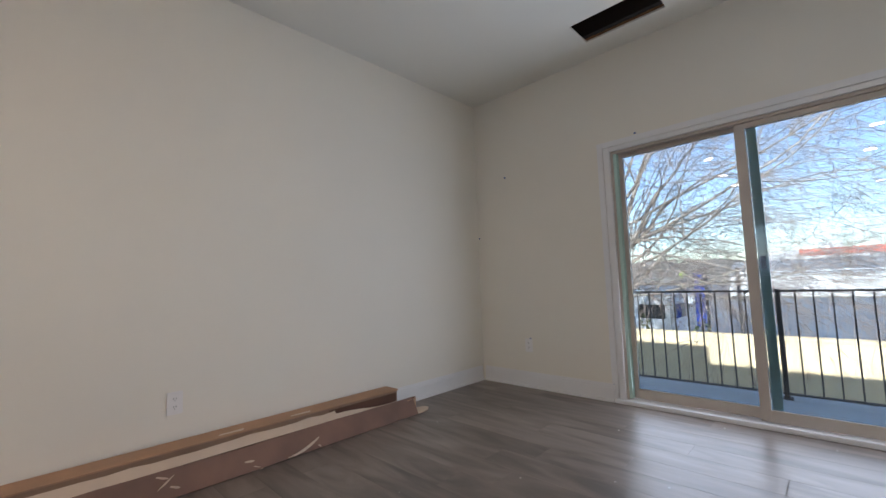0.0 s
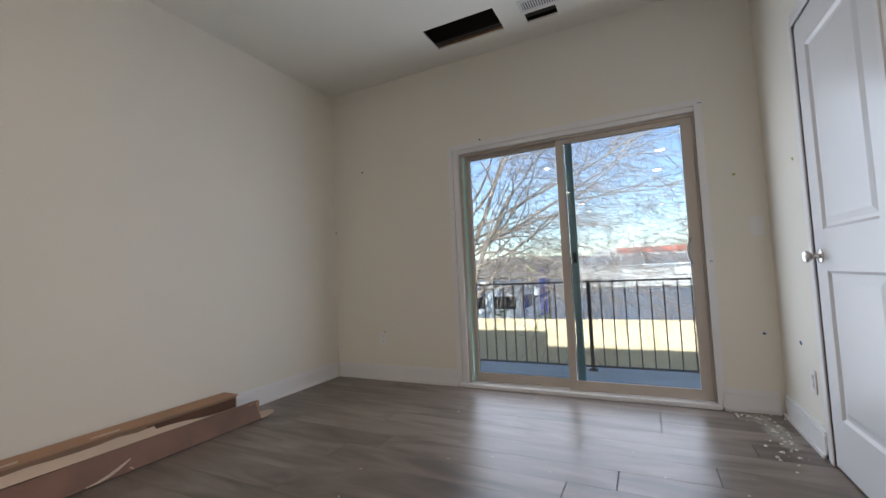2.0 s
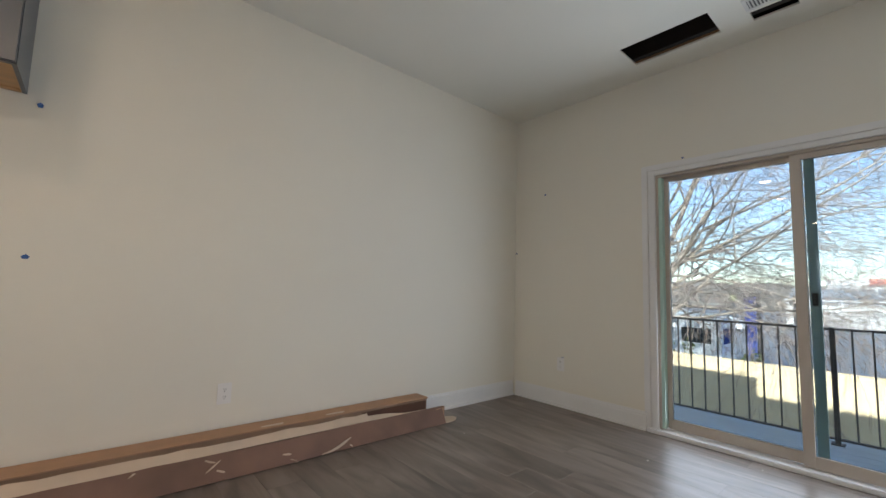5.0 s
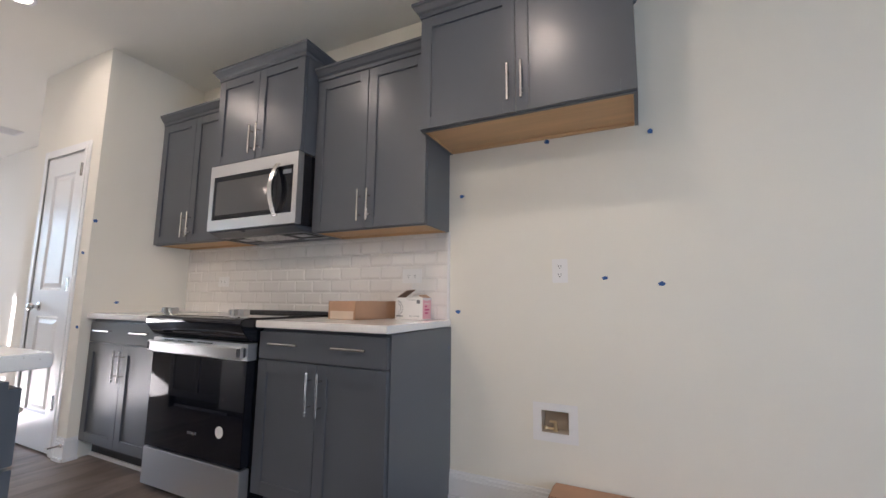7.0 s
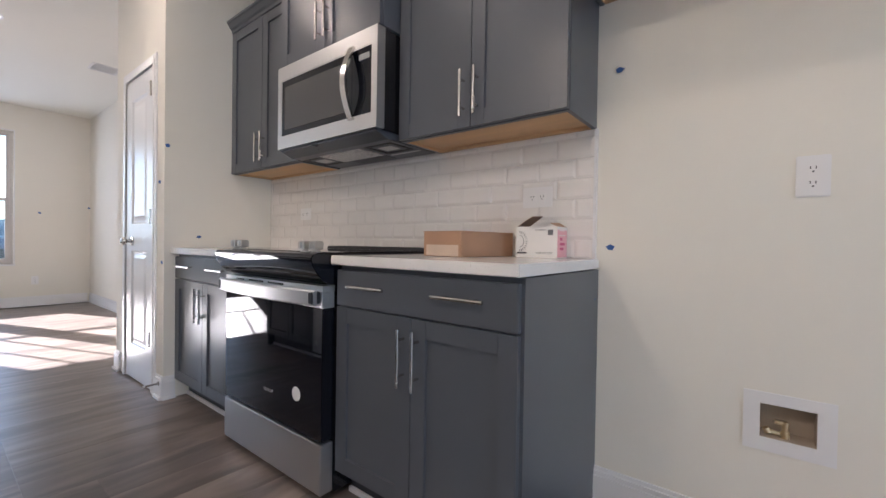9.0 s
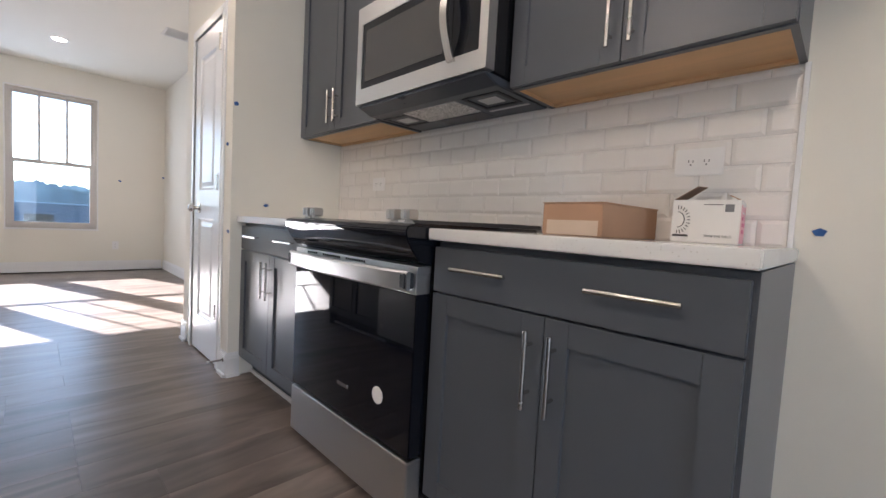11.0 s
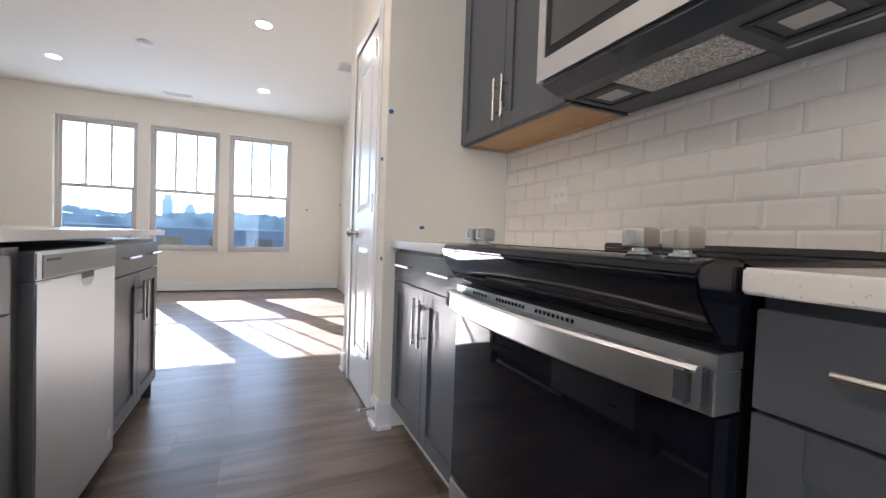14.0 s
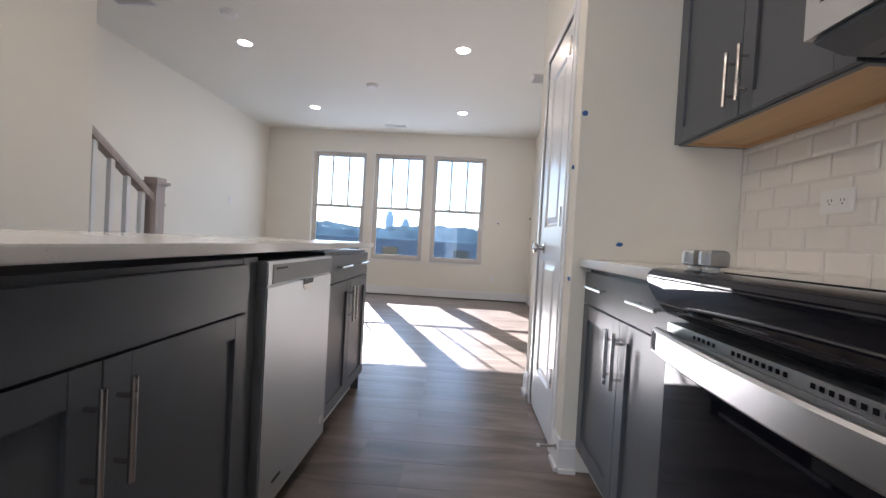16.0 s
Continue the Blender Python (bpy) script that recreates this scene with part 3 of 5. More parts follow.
worktop(-3.0, -2.236, 3.232, YN - 0.012, 0.877, 0.911, "white speckled quartz worktop beside the range")
worktop(-4.569, -3.775, 3.232, YN - 0.012, 0.877, 0.911, "white speckled quartz worktop beside the pantry wall")

# island
YI = 2.15
base_cabinet(-5.335, -4.60, YI, 1, True, depth=0.61, ends=("w",))
base_cabinet(-3.925, -3.01, YI, 1, True, depth=0.61, false_front=True)
base_cabinet(-3.005, -2.27, YI, 1, True, depth=0.61, ends=("e",))
worktop(-5.37, -2.24, 1.47, YI + 0.025, 0.891, 0.918, "white speckled quartz island top")
part("island_panel", boxes((-5.335, -2.27, 1.49, 1.535, 0.0, 0.874)), M_CAB, None, "grey painted back panel of the island", category="panel")


# ---- dishwasher ----
def dishwasher():
    x0, x1 = -4.596, -4.005
    d = thing("dishwasher", ((x0 + x1) / 2, YI - 0.3, 0), "stainless steel built-in dishwasher under the island top", "dishwasher")
    yf = YI + 0.012
    part("body", boxes((x0 + 0.005, x1 - 0.005, YI - 0.59, YI - 0.03, 0.06, 0.862)), M_DARKPL, d)
    door = part("door", boxes((x0, x1, YI - 0.03, yf, 0.075, 0.785)), M_DISH, d, bevel=0.004)
    part("control_panel", boxes((x0, x1, YI - 0.03, yf, 0.788, 0.862)), M_DISH, d, bevel=0.004)
    part("control_strip", boxes((x0 + 0.002, x1 - 0.03, yf - 0.001, yf + 0.002, 0.792, 0.852)), material("grey_control_film", (0.22, 0.23, 0.24), rough=0.4), d)
    part("display", boxes((x1 - 0.13, x1 - 0.05, yf + 0.002, yf + 0.003, 0.836, 0.842)), M_INK, d)
    bm = bmesh.new()
    xc = (x0 + x1) / 2 - 0.03
    prism(bm, [(xc - 0.05 * math.cos(math.pi * k / 12), 0.784 - 0.045 * math.sin(math.pi * k / 12) ** 0.6) for k in range(13)], 1, yf - 0.0005, yf + 0.001)
    part("pocket_handle", bm, M_NICKEL, door, "recessed steel grip")
    # The grip is flat; this dark strip paints the shade under its upper edge.
    part("pocket_shade_strip", boxes((xc - 0.046, xc + 0.046, yf + 0.0012, yf + 0.0018, 0.766, 0.7838)), M_DARKPL, door, "dark strip for the shade at the top of the grip")
    part("kick_plate", boxes((x0, x1, YI - 0.10, YI - 0.08, 0, 0.07)), M_DARKPL, d)
    part("badge", boxes((x1 - 0.15, x1 - 0.09, yf, yf + 0.002, 0.142, 0.152)), M_INK, d)
    bm = bmesh.new()
    lathe(bm, (-4.545, yf, 0.155), (0, 1, 0), [(0, 0.020), (0.0008, 0.020)], 24)
    part("round_sticker", bm, M_VENT, door, "round grey sticker")


dishwasher()
part("filler_panel", boxes((-4.002, -3.928, YI - 0.60, YI - 0.02, 0.0, 0.874)), M_CAB, None, "grey painted filler beside the dishwasher", category="panel")


# ---- range ----
def cooking_range():
    x0, x1 = -3.770, -3.004
    r = thing("range", ((x0 + x1) / 2, 3.55, 0), "black glass and stainless steel slide-in electric range", "stove")
    part("body", boxes((x0 + 0.006, x1 - 0.006, 3.26, YN - 0.02, 0.02, 0.905)), M_BLACK, r)
    part("cooktop", boxes((x0, x1, 3.24, YN - 0.06, 0.906, 0.922)), M_BLACKGLASS, r, "black glass cooktop", bevel=0.003)
    bm = bmesh.new()
    prism(bm, [(YN - 0.11, 0.9225), (YN - 0.10, 0.938), (YN - 0.02, 0.938), (YN - 0.02, 0.9225)], 0, x0 + 0.01, x1 - 0.01)
    v = part("rear_vent", bm, M_DARKPL, r, "black ribbed rear vent", bevel=0.002)
    for k in range(14):
        xx = x0 + 0.10 + k * 0.042
        part("vent_slot", boxes((xx, xx + 0.03, YN - 0.085, YN - 0.035, 0.938, 0.9395)), M_BLACK, v)
    prof = [(3.30, 0.9055), (3.24, 0.920), (3.185, 0.921), (3.160, 0.914), (3.152, 0.900), (3.158, 0.875), (3.178, 0.845), (3.205, 0.815), (3.24, 0.805), (3.30, 0.805)]
    bm = bmesh.new()
    prism(bm, prof, 0, x0, x1)
    part("control_panel", bm, M_BLACKGLASS, r, "curved black glass control panel", bevel=0.003, smooth=True)
    door = part("oven_door", boxes((x0 + 0.003, x1 - 0.003, 3.205, 3.258, 0.225, 0.716)), M_BLACKGLASS, r, "black glass oven door", bevel=0.003)
    part("door_top_band", boxes((x0 + 0.003, x1 - 0.003, 3.203, 3.258, 0.717, 0.775)), M_STEEL, door, "stainless band behind the handle", bevel=0.002)
    part("vent_strip", boxes((x0 + 0.003, x1 - 0.003, 3.205, 3.258, 0.776, 0.798)), M_STEEL, door, "stainless strip with dark vent slots")
    for xa, xb in ((-3.662, -3.583), (-3.545, -3.418), (-3.386, -3.262)):
        n = int((xb - xa) / 0.0132)
        for k in range(n):
            xx = xa + (xb - xa) * k / n
            part("vent_slot", boxes((xx, xx + 0.0065, 3.2035, 3.2049, 0.7835, 0.791)), M_BLACK, door)
    # bowed handle
    bm = bmesh.new()
    n = 24
    loops = []
    for k in range(n + 1):
        u = k / n
        x = x0 + 0.008 + (x1 - x0 - 0.016) * u
        bow = 0.030 * (1 - (2 * u - 1) ** 2)
        yo = 3.170 - bow
        loops.append([(x, yo, 0.734), (x, yo, 0.780), (x, yo + 0.005, 0.785), (x, yo + 0.014, 0.785), (x, yo + 0.014, 0.731), (x, yo + 0.005, 0.729)])
    rings(bm, loops)
    h = part("handle", bm, M_STEEL, door, "bowed stainless steel handle", smooth=True)
    for x in (x0 + 0.012, x1 - 0.036):
        part("end_bracket", boxes((x, x + 0.025, 3.165, 3.2025, 0.735, 0.779)), M_TOE, h, "dark end bracket", bevel=0.003)
    part("drawer", boxes((x0 + 0.003, x1 - 0.003, 3.202, 3.258, 0.03, 0.216)), M_STEEL, r, "stainless steel storage drawer", bevel=0.003)
    for k, x in enumerate((x0 + 0.068, x0 + 0.128, x1 - 0.142, x1 - 0.070)):
        bm = bmesh.new()
        ax = (0, -0.35, 1)
        lathe(bm, (x, 3.222, 0.920), (0, 0, 1), [(0, 0.018), (0.003, 0.018), (0.005, 0.012), (0.012, 0.011)], n=24)
        rings(bm, [[(x - w, 3.204 - d, z), (x + w, 3.204 - d, z), (x + w, 3.240 + d, z), (x - w, 3.240 + d, z)] for w, d, z in
                   ((0.016, -0.006, 0.930), (0.0205, -0.001, 0.933), (0.0205, 0.0, 0.955), (0.0185, -0.003, 0.961), (0.015, -0.007, 0.963))])
        box(bm, x - 0.004, x + 0.004, 3.196, 3.2045, 0.936, 0.958)
        part("knob", bm, M_SATIN, r, "satin nickel burner knob", smooth=True)
    bm = bmesh.new()
    lathe(bm, (x1 - 0.165, 3.2049, 0.369), (0, -1, 0), [(0, 0.028), (0.0008, 0.028)], n=28)
    part("energy_sticker", bm, M_PLASTIC, door, "round white paper sticker")
    part("badge", boxes((x0 + 0.36, x0 + 0.43, 3.2035, 3.2049, 0.331, 0.345)), M_NICKEL, door)


cooking_range()


# ---- microwave ----
def microwave():
    x0, x1, z0, z1, yf = -3.773, -3.017, 1.438, 1.860, 3.462
    m = thing("microwave", ((x0 + x1) / 2, YN, z0), "stainless steel over-the-range microwave with a curved handle", "microwave")
    part("body", boxes((x0 + 0.004, x1 - 0.004, yf + 0.045, YN - 0.002, z0 - 0.002, z1)), M_BLACK, m, bevel=0.003)
    bm = bmesh.new()
    xs = x1 - 0.165
    box(bm, x0, x1, yf, yf + 0.044, z1 - 0.075, z1 - 0.001)
    box(bm, x0, x1, yf, yf + 0.044, z0, z0 + 0.065)
    box(bm, x0, x0 + 0.035, yf, yf + 0.044, z0 + 0.065, z1 - 0.075)
    box(bm, x1 - 0.035, x1, yf, yf + 0.044, z0 + 0.065, z1 - 0.075)
    face = part("front_frame", bm, M_STEEL, m, "brushed stainless front")
    part("window", boxes((x0 + 0.035, xs, yf + 0.004, yf + 0.04, z0 + 0.065, z1 - 0.075)), M_BLACKGLASS, m, "dark glass door window")
    part("window_screen", boxes((x0 + 0.062, xs - 0.045, yf + 0.0025, yf + 0.0039, z0 + 0.095, z1 - 0.108)), M_SCREEN, m, "screened middle of the window, greyed for the reflected room")
    part("keypad", boxes((xs + 0.003, x1 - 0.035, yf + 0.003, yf + 0.04, z0 + 0.065, z1 - 0.075)), M_BLACKGLASS, m, "dark glass keypad")
    part("display", boxes((xs + 0.05, x1 - 0.05, yf + 0.001, yf + 0.003, z1 - 0.125, z1 - 0.10)), material("display_grey", (0.25, 0.27, 0.28), rough=0.3), m)
    bm = bmesh.new()
    loops = []
    n = 14
    for k in range(n + 1):
        u = k / n
        z = z0 + 0.05 + (z1 - z0 - 0.11) * u
        o = yf - 0.012 - 0.045 * math.sin(math.pi * u)
        xc = xs + 0.01
        loops.append([(xc - 0.016, o, z), (xc + 0.016, o, z), (xc + 0.016, o + 0.014, z), (xc - 0.016, o + 0.014, z)])
    rings(bm, loops)
    part("handle", bm, M_NICKEL, m, "curved polished handle", smooth=True)
    bm = bmesh.new()
    prism(bm, [(yf + 0.008, z0 - 0.003), (yf + 0.010, z0 - 0.010), (yf + 0.078, z0 - 0.035), (YN - 0.01, z0 - 0.035), (YN - 0.01, z0 - 0.003)], 0, x0 + 0.01, x1 - 0.01)
    u = part("underside", bm, M_UNDER, m, "dark grey underside with filters and lamps", bevel=0.006)
    for xx, yy in ((x0 + 0.075, yf + 0.18), (x1 - 0.17, yf + 0.165)):
        part("lamp_lens", boxes((xx, xx + 0.085, yy, yy + 0.065, z0 - 0.0375, z0 - 0.0352)), M_LENS, u, "frosted lamp lens", bevel=0.001)
        part("lamp_bezel", boxes((xx - 0.045, xx + 0.13, yy - 0.045, yy - 0.028, z0 - 0.0385, z0 - 0.0352), (xx - 0.045, xx + 0.13, yy + 0.093, yy + 0.11, z0 - 0.0385, z0 - 0.0352),
                                 (xx - 0.045, xx - 0.028, yy - 0.0275, yy + 0.0925, z0 - 0.0385, z0 - 0.0352), (xx + 0.113, xx + 0.13, yy - 0.0275, yy + 0.0925, z0 - 0.0385, z0 - 0.0352)), M_DARKPL, u, bevel=0.001)
    part("rear_louvre", boxes((x1 - 0.22, x1 - 0.03, yf + 0.30, yf + 0.312, z0 - 0.038, z0 - 0.0352)), M_STEEL, u, "thin pale louvre edge")
    part("rear_filter", boxes((x0 + 0.25, x1 - 0.25, yf + 0.295, yf + 0.37, z0 - 0.039, z0 - 0.0352)), M_VENTDARK, u, "grey charcoal filter")
    part("grease_filter", boxes((x0 + 0.20, x1 - 0.25, yf + 0.12, yf + 0.28, z0 - 0.039, z0 - 0.0352)), M_MESH, u, "aluminium mesh filter")


microwave()

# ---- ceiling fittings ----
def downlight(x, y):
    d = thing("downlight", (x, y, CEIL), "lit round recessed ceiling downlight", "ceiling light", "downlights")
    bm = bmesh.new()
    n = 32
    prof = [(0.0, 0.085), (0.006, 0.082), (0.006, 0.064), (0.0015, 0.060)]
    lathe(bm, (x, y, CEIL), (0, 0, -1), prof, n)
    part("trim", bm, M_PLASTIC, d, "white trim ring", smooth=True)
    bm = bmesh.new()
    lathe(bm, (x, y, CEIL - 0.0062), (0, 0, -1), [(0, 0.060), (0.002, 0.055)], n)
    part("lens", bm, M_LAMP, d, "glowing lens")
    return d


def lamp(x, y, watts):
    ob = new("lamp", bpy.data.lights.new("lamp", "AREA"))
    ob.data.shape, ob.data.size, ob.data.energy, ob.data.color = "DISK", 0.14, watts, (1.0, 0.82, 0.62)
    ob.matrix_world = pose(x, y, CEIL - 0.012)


# Pair at y 0.80 is unseen: assumed grid spots, added to light the backsplash.
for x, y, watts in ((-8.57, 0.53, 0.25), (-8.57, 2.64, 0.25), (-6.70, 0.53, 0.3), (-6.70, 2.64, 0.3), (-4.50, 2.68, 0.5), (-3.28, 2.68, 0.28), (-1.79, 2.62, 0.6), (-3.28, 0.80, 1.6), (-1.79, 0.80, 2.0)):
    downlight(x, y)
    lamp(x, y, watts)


def detector(x, y):
    d = thing("smoke_detector", (x, y, CEIL), "round white ceiling smoke detector", "smoke detector")
    bm = bmesh.new()
    lathe(bm, (x, y, CEIL), (0, 0, -1), [(0, 0.07), (0.012, 0.07), (0.018, 0.06), (0.032, 0.052), (0.036, 0.03)], 32)
    part("cover", bm, M_PLASTIC, d, smooth=True)


detector(-6.17, 0.68)
detector(-7.65, 1.56)


def vent(x, y, lx, ly, across):
    v = thing("ceiling_vent", (x, y, CEIL), "white louvred ceiling air register", "vent")
    part("frame", boxes((x - lx / 2, x + lx / 2, y - ly / 2, y - ly / 2 + 0.02, CEIL - 0.006, CEIL - 0.0005), (x - lx / 2, x + lx / 2, y + ly / 2 - 0.02, y + ly / 2, CEIL - 0.006, CEIL - 0.0005),
                        (x - lx / 2, x - lx / 2 + 0.02, y - ly / 2 + 0.02, y + ly / 2 - 0.02, CEIL - 0.006, CEIL - 0.0005),
                        (x + lx / 2 - 0.02, x + lx / 2, y - ly / 2 + 0.02, y + ly / 2 - 0.02, CEIL - 0.006, CEIL - 0.0005)), M_VENT, v)
    part("backing", boxes((x - lx / 2 + 0.02, x + lx / 2 - 0.02, y - ly / 2 + 0.02, y + ly / 2 - 0.02, CEIL - 0.002, CEIL - 0.0006)), M_VENTDARK, v)
    span = (ly if across else lx) - 0.04
    n = int(span / 0.016)
    for k in range(n):
        c = -span / 2 + span * (k + 0.5) / n
        if across:
            part("slat", boxes((x - lx / 2 + 0.02, x + lx / 2 - 0.02, y + c - 0.004, y + c + 0.003, CEIL - 0.008, CEIL - 0.002)), M_VENT, v)
        else:
            part("slat", boxes((x + c - 0.004, x + c + 0.003, y - ly / 2 + 0.02, y + ly / 2 - 0.02, CEIL - 0.008, CEIL - 0.002)), M_VENT, v)


vent(-9.36, 1.56, 0.14, 0.34, False)
vent(-7.30, 3.50, 0.24, 0.24, False)
vent(1.862, 1.68, 0.13, 0.26, True)
vent(-6.03, -0.05, 0.16, 0.34, False)


# ---- stair rail ----
def stairs():
    s = thing("staircase", (STAIR_X - 0.5, -0.2, 0), "straight stair with taupe treads behind the wall", "stairs")
    for k in range(14):
        x = -5.95 + 0.26 * k
        t = part("step", boxes((x, x + 0.28, YS, YC - 0.13, 0.185 * k + 0.001, 0.185 * (k + 1))), M_TRIM, s)
        part("tread", boxes((x - 0.02, x + 0.28, YS, YC - 0.13, 0.185 * (k + 1) + 0.001, 0.185 * (k + 1) + 0.026)), M_NEWEL, t)


stairs()


def handrail():
    y = 0.36
    nx, ntop = -5.85, 1.315
    h = thing("stair_railing", (nx, y, 0), "taupe stained handrail and newel with white balusters beside the stairs", "railing")
    bm = boxes((nx - 0.045, nx + 0.045, y - 0.045, y + 0.045, 0, ntop - 0.03), (nx - 0.052, nx + 0.052, y - 0.052, y + 0.052, ntop - 0.21, ntop - 0.195),
               (nx - 0.055, nx + 0.055, y - 0.055, y + 0.055, ntop - 0.062, ntop - 0.05), (nx - 0.07, nx + 0.07, y - 0.07, y + 0.07, ntop - 0.05, ntop - 0.03),
               (nx - 0.05, nx + 0.05, y - 0.05, y + 0.05, ntop - 0.03, ntop))
    part("newel_post", bm, M_NEWEL, h, "square taupe newel post with a flat cap")
    x0, x1, z0, z1 = nx + 0.045, STAIR_X, 1.165, 1.565
    bm = bmesh.new()
    prof = [(-0.03, -0.03), (0.03, -0.03), (0.033, 0.0), (0.026, 0.03), (-0.026, 0.03), (-0.033, 0.0)]
    rings(bm, [[(x0, y + a, z0 + b) for a, b in prof], [(x1, y + a, z1 + b) for a, b in prof]])
    part("handrail", bm, M_NEWEL, h)
    for k in range(4):
        x = x0 + 0.085 + k * 0.135
        zt = z0 + (z1 - z0) * (x - x0) / (x1 - x0) - 0.03
        part("baluster", boxes((x - 0.016, x + 0.016, y - 0.016, y + 0.016, 0.0, zt)), M_TRIM, h)


handrail()


# ---- wall plates ----
def outlet(pos, normal, turned=False, kind="outlet", w=0.075, h=0.118):
    label = {"outlet": "white duplex wall socket in a cover plate", "switch": "white rocker switch plate"}[kind]
    o = thing("wall_outlet" if kind == "outlet" else "light_switch", pos, label, "socket" if kind == "outlet" else "switch")
    if turned:
        w, h = h, w
    pos, nrm = Vector(pos), Vector(normal)
    side = Vector((0, 0, 1)).cross(nrm)

    def slabs(dims):
        bm = bmesh.new()
        for u, v, a, b, d0, d1 in dims:
            p, q = pos + side * (u - a) + nrm * d0 + Vector((0, 0, v - b)), pos + side * (u + a) + nrm * d1 + Vector((0, 0, v + b))
            box(bm, p.x, q.x, p.y, q.y, p.z, q.z)
        return bm
    part("plate", slabs([(0, 0, w / 2, h / 2, 0.0005, 0.006)]), M_PLASTIC, o, bevel=0.0025)
    spots = [(0.0, 0.021), (0.0, -0.021)] if not turned else [(0.021, 0.0), (-0.021, 0.0)]
    if kind == "outlet":
        for u, v in spots:
            f = part("socket_face", slabs([(u, v, 0.016, 0.016, 0.006, 0.0078)]), M_PLASTIC, o, bevel=0.001)
            part("slots", slabs([(u - 0.006, v + 0.003, 0.0012, 0.004, 0.0078, 0.0082), (u + 0.006, v + 0.003, 0.0012, 0.004, 0.0078, 0.0082), (u, v - 0.008, 0.0022, 0.0022, 0.0078, 0.0082)]), M_INK, f)
    else:
        part("rocker", slabs([(0, 0, 0.016, 0.032, 0.006, 0.009)]), M_PLASTIC, o, bevel=0.001)
    return o


outlet((-0.327, YN, 0.370), (0, -1, 0))
outlet((-1.650, YN, 1.168), (0, -1, 0))
outlet((-2.486, YN - 0.0105, 1.155), (0, -1, 0), turned=True, w=0.082, h=0.130)
outlet((-4.12, YN - 0.0105, 1.140), (0, -1, 0), turned=True)
outlet((XE, 3.342, 0.370), (-1, 0, 0))
outlet((XE, 0.50, 1.152), (-1, 0, 0), kind="switch")
outlet((1.78, YC, 0.33), (0, 1, 0))
outlet((-8.70, YS, 1.38), (0, 1, 0), kind="switch")
outlet((XW, 3.28, 0.36), (1, 0, 0))


def water_box():
    x0, x1, z0, z1 = BOX_X0, BOX_X1, BOX_Z0, BOX_Z1
    w = thing("ice_maker_box", ((x0 + x1) / 2, YN, z0), "white recessed water supply box with a small brass valve", "water box")
    a, b, c, d = -1.796, -1.585, 0.353, 0.530
    e = 0.002
    part("flange", boxes((a, x0 + e, YN - 0.005, YN - 0.0005, c, d), (x1 - e, b, YN - 0.005, YN - 0.0005, c, d), (x0 + e, x1 - e, YN - 0.005, YN - 0.0005, c, z0 + e), (x0 + e, x1 - e, YN - 0.005, YN - 0.0005, z1 - e, d)), M_PLASTIC, w, bevel=0.001)
    part("recess", boxes((x0 + 0.0005, x0 + e, YN, YN + 0.075, z0 + 0.0005, z1 - 0.0005), (x1 - e, x1 - 0.0005, YN, YN + 0.075, z0 + 0.0005, z1 - 0.0005),
                         (x0 + e, x1 - e, YN, YN + 0.075, z0 + 0.0005, z0 + e), (x0 + e, x1 - e, YN, YN + 0.075, z1 - e, z1 - 0.0005), (x0 + e, x1 - e, YN + 0.073, YN + 0.075, z0 + e, z1 - e)),
         material("beige_box_inside", (0.50, 0.42, 0.33), rough=0.6), w, "beige recess of the box")
    xc, y, z = (x0 + x1) / 2 - 0.004, YN + 0.025, z0 + 0.003
    bm = bmesh.new()
    cyl(bm, (xc, y, z), (xc, y, z + 0.018), 0.011)
    cyl(bm, (xc, y, z + 0.018), (xc, y, z + 0.038), 0.008)
    cyl(bm, (xc + 0.006, y, z + 0.042), (xc - 0.026, y - 0.006, z + 0.046), 0.007, 0.006)
    cyl(bm, (xc, y, z + 0.036), (xc, y, z + 0.048), 0.0095)
    v = part("valve", bm, M_BRASS, w, "pale brass water valve", smooth=True)
    bm = bmesh.new()
    cyl(bm, (xc - 0.012, y, z + 0.010), (xc - 0.048, y - 0.010, z + 0.016), 0.006)
    cyl(bm, (xc - 0.040, y - 0.008, z + 0.009), (xc - 0.046, y - 0.009, z + 0.022), 0.009)
    part("lever", bm, M_BRASS, v, smooth=True)


water_box()


# ---- tape flags ----
def tape(pos, normal, mat=None, size=0.016, label="small torn piece of blue painter's tape on the wall"):
    pos, nrm = Vector(pos), Vector(normal)
    side = Vector((0, 0, 1)).cross(nrm)
    bm = bmesh.new()
    rnd = random.Random(round(sum(pos) * 1000))
    turn = rnd.uniform(0, 1.2)
    out = [(rnd.uniform(0.7, 1.1) * size * math.cos(a), rnd.uniform(0.5, 0.9) * size * math.sin(a)) for a in [turn + math.pi * 2 / 5 * k for k in range(5)]]
    rings(bm, [[pos + side * u + nrm * 0.0006 + Vector((0, 0, v)) for u, v in out], [pos + side * u * 0.97 + nrm * (0.0014 + (0.004 if v > 0 else 0)) + Vector((0, 0, v * 0.97)) for u, v in out]])
    return part("tape_flag", bm, mat or M_TAPE, None, label, category="tape")


